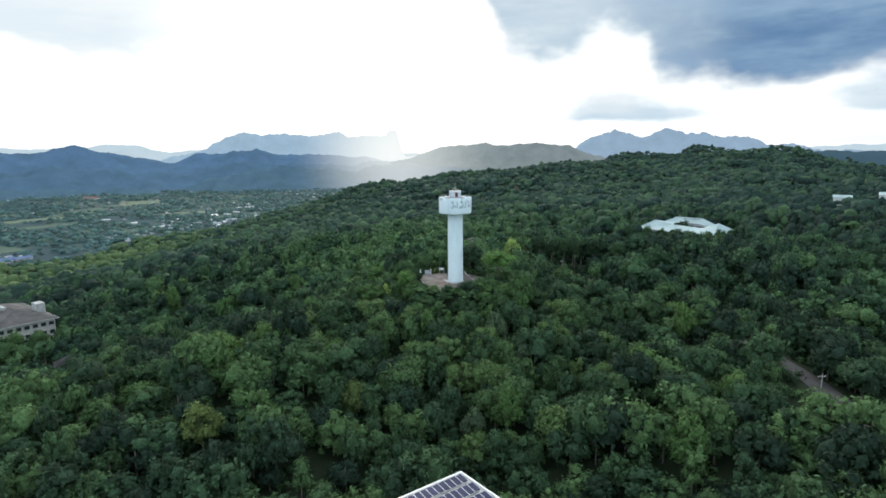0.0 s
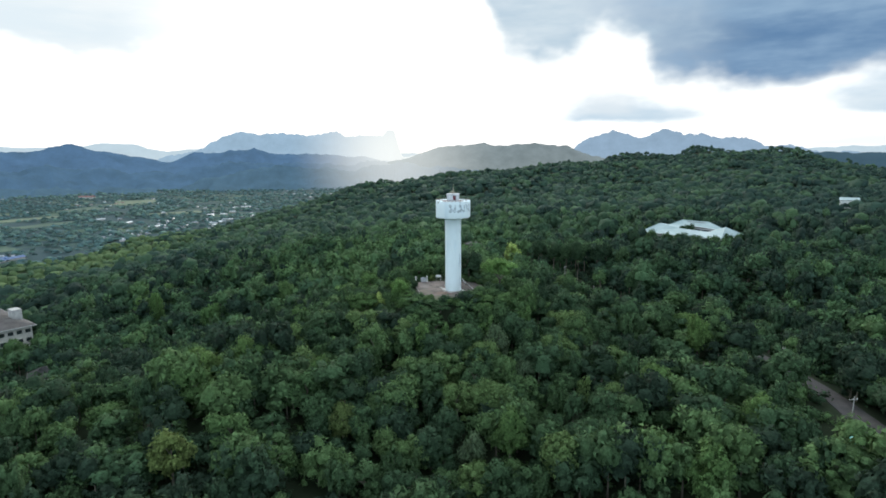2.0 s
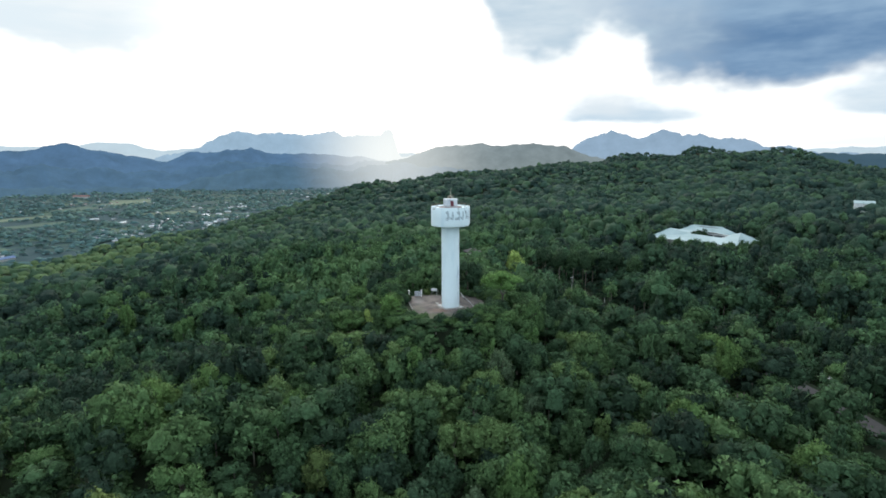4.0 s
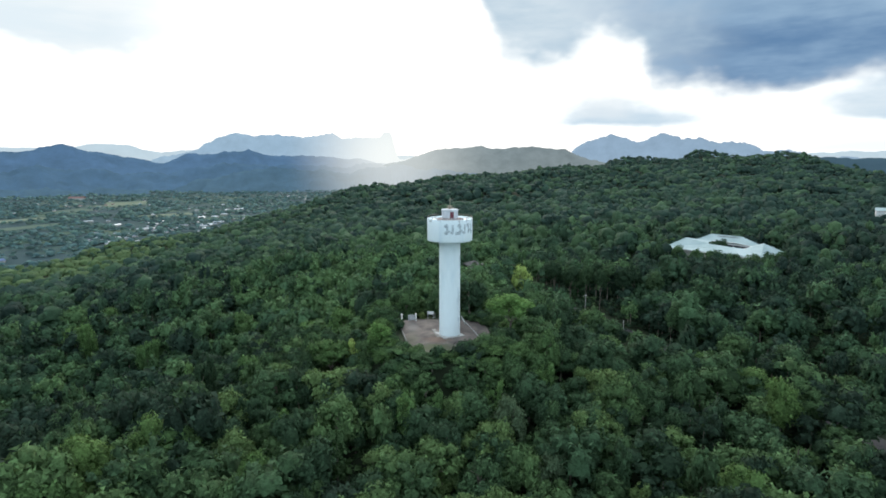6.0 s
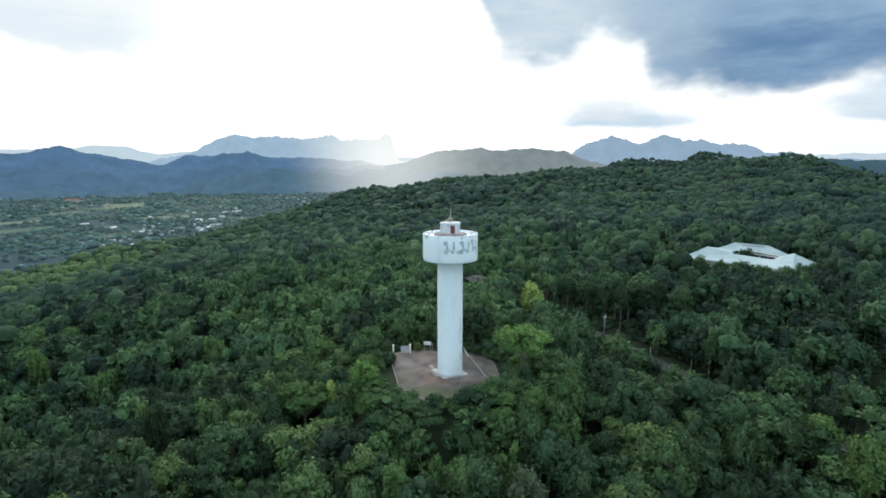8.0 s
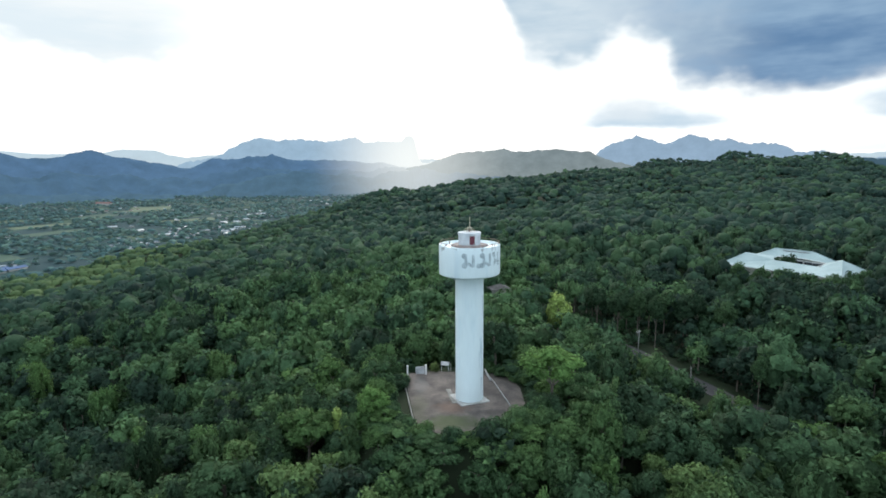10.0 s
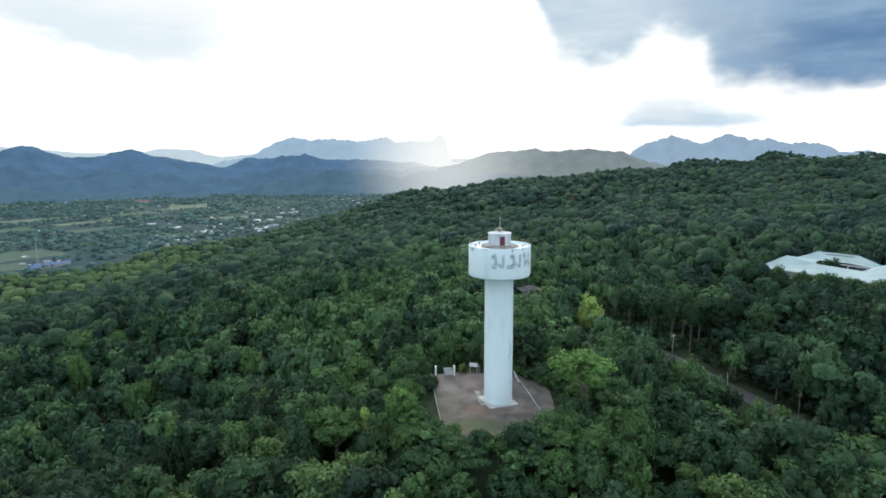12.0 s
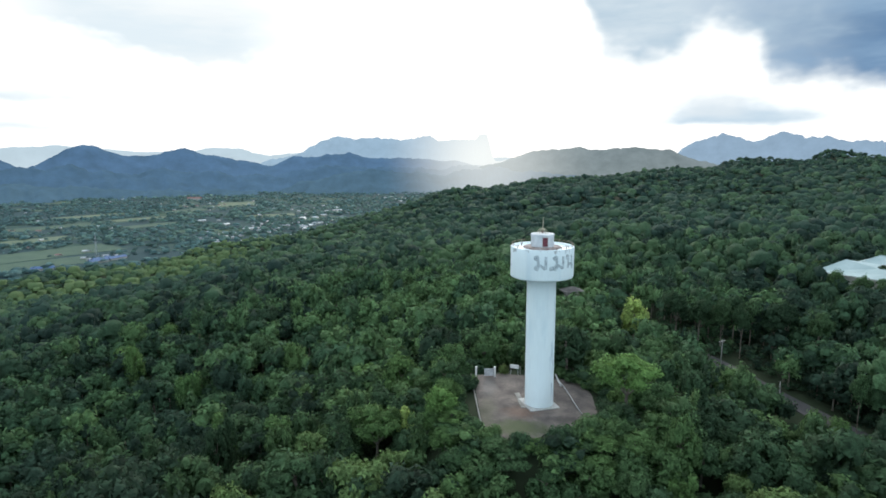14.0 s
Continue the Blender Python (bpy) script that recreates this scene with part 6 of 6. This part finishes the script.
M_FIELD_LIT = surf("sunlit_yellow_green_field", (0.088, 0.130, 0.086), (0.115, 0.152, 0.098), 0.02, 0.95, 0.0)
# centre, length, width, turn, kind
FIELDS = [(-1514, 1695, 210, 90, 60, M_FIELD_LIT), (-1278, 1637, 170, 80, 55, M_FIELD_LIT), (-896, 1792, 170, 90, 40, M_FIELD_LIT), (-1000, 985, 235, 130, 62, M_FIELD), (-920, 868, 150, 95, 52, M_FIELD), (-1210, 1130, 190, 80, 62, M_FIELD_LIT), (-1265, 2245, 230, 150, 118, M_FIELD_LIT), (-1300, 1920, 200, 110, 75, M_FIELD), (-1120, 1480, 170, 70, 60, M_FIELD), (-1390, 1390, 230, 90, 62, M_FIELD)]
for fx, fy, fl, fw, fr, fm in FIELDS:
    bm = bmesh.new()
    n = 12
    rim = []
    for k in range(4 * n):
        e, t = divmod(k, n)
        u, v = ((-1 + 2 * t / n, -1), (1, -1 + 2 * t / n), (1 - 2 * t / n, 1), (-1, 1 - 2 * t / n))[e]
        wob = 1 + 0.10 * noise.noise(Vector((u * 2.0 + fx, v * 2.0 + fy, 0)))
        rim.append((u * wob * fl / 2, v * wob * fw / 2))
    low, top = [bm.verts.new((a, b, -0.6)) for a, b in rim], [bm.verts.new((a, b, 0.5)) for a, b in rim]
    bm.faces.new(top)
    for k in range(4 * n):
        bm.faces.new((low[k], low[(k + 1) % (4 * n)], top[(k + 1) % (4 * n)], top[k]))
    o = part("field", bm, fm)
    o.matrix_world = pose(fx, fy, PLAIN, 0, 0, fr)
    tagged(o, "flat green field between hedges on the plain" if fm is M_FIELD else "pale yellow-green field on the plain", "field", kind="structure")


def build_valley_trees():
    n = 23000
    a = np.radians(rng.uniform(-58, 6, n))
    d = 1000 + 2500 * rng.random(n) ** 0.8
    x, y = d * np.sin(a), -125 + d * np.cos(a)
    k = np.sin(x / 97 + 2 * np.sin(y / 210)) * np.sin(y / 61 + 1.5 * np.sin(x / 170)) + 0.5 * np.sin(x / 31) * np.sin(y / 23)
    ok = (k + 0.35 * rng.normal(size=n) > -0.35) & (canopy(x, y) < PLAIN + 10)
    for fx, fy, fl, fw, fr, fm in FIELDS:
        u, v = (x - fx) * math.cos(radians(fr)) + (y - fy) * math.sin(radians(fr)), -(x - fx) * math.sin(radians(fr)) + (y - fy) * math.cos(radians(fr))
        ok &= (np.abs(u) > fl / 2) | (np.abs(v) > fw / 2)
    x, y = x[ok], y[ok]
    forms = forms_of(4, 2, 0.4, 1, 1.3, 0.3)
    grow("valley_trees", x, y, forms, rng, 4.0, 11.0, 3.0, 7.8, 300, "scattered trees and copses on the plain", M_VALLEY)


build_valley_trees()

M_TIN = surf("pale_tin_roof", (0.34, 0.38, 0.42), (0.60, 0.63, 0.66), 0.05, 0.4, 0.0, fine_amount=0.1)
M_TILE = surf("red_tile_roof", (0.17, 0.095, 0.09), (0.24, 0.14, 0.13), 0.1, 0.8, 0.0)
M_BLUE = surf("blue_tin_roof", (0.05, 0.10, 0.22), (0.07, 0.14, 0.28), 0.1, 0.5, 0.0)
M_GREYTIN = surf("grey_tin_roof", (0.22, 0.25, 0.29), (0.34, 0.37, 0.41), 0.1, 0.6, 0.0)


def house_kind(roof, L, W, h, label, name="house"):
    b = thing(name, Matrix(), label, "house", "houses on the plain")
    w = box(bmesh.new(), -L / 2, -W / 2, -1, L / 2, W / 2, h)
    part("wall", w, M_WALL, b)
    bm = bmesh.new()
    e = [bm.verts.new(c) for c in ((-L / 2 - 1, -W / 2 - 1, h), (L / 2 + 1, -W / 2 - 1, h), (L / 2 + 1, W / 2 + 1, h), (-L / 2 - 1, W / 2 + 1, h), (-L / 2 - 1, 0, h + W * 0.24), (L / 2 + 1, 0, h + W * 0.24))]
    for f in ((0, 1, 5, 4), (2, 3, 4, 5), (1, 2, 5), (3, 0, 4), (3, 2, 1, 0)):
        bm.faces.new([e[i] for i in f])
    part("roof", bm, roof, b)
    return b


kinds = [house_kind(M_TIN, 10, 7, 3, "far house with a pale tin roof"), house_kind(M_GREYTIN, 10, 8, 3, "far house with a grey roof"), house_kind(M_TILE, 11, 8, 3, "far house with a red tiled roof"), house_kind(M_TIN, 22, 10, 4, "far long shed with a bright tin roof", "shed"), house_kind(M_BLUE, 34, 14, 4, "long shed with a blue tin roof", "shed")]
# villages: centre azimuth and distance, spread in degrees and metres, number, kinds
VILLAGES = [(-22.5, 1800, 5.0, 260, 64, (0, 1, 1, 1, 3)), (-27.5, 1560, 4.2, 150, 26, (0, 1, 1, 1)), (-20.0, 2250, 3.0, 170, 16, (0, 1, 3)), (-30.5, 2600, 5.5, 260, 22, (0, 2, 1)), (-13.0, 2850, 3.0, 200, 14, (0, 1)), (-38, 1330, 2.0, 60, 7, (1, 1, 0)), (-42, 1800, 6, 350, 18, (0, 1, 2)), (-36, 3000, 6, 300, 10, (0, 1))]
used = {4, 5}
kinds.append(house_kind(M_TILE, 62, 26, 9, "large far building with a faded red roof", "hall"))
kinds[4].matrix_world = pose(-869, 812, PLAIN, 0, 0, 32)

kinds[5].matrix_world = pose(-1585, 2440, PLAIN, 0, 0, 8)
for x, y, turn in ((-826, 895, 70), (-815, 932, 72), (-836, 915, 70)):
    copy_thing(kinds[4], pose(x, y, PLAIN, 0, 0, turn))
mast = thing("radio_mast", pose(-860, 933, PLAIN), "tall thin grey lattice mast on the plain", "mast")
for sx, sy in ((-1, -1), (1, -1), (1, 1), (-1, 1)):
    part("leg", tube(bmesh.new(), [(sx * 2.2, sy * 2.2, -1), (sx * 0.35, sy * 0.35, 52)], 0.22, 0.12, 6), M_GATE, mast)
for k in range(9):
    z, w = 5 + 5.2 * k, 2.2 - 1.85 * (5 + 5.2 * k) / 52
    part("brace", tube(bmesh.new(), [(-w, -w, z), (w, -w, z + 2), (w, w, z), (-w, w, z + 2), (-w, -w, z)], 0.10, 0.10, 4), M_GATE, mast)
used = {4, 5}
for va, vd, sa, sd, count, mix_ in VILLAGES:
    for i in range(count):
        a = radians(va + sa * rng.normal() * 0.6)
        d = vd + sd * rng.normal() * 0.6
        x, y = d * math.sin(a), -125 + d * math.cos(a)
        if float(canopy(np.array([x]), np.array([y]))[0]) > PLAIN + 12:
            continue
        k = mix_[int(rng.integers(len(mix_)))]
        m = pose(x, y, PLAIN, 0, 0, 180 * rng.random())
        if k not in used:
            used.add(k)
            kinds[k].matrix_world = m
        else:
            copy_thing(kinds[k], m)
for k in range(len(kinds)):
    if k not in used:
        kinds[k].matrix_world = pose(-900 - 40 * k, 1500, PLAIN, 0, 0, 30)
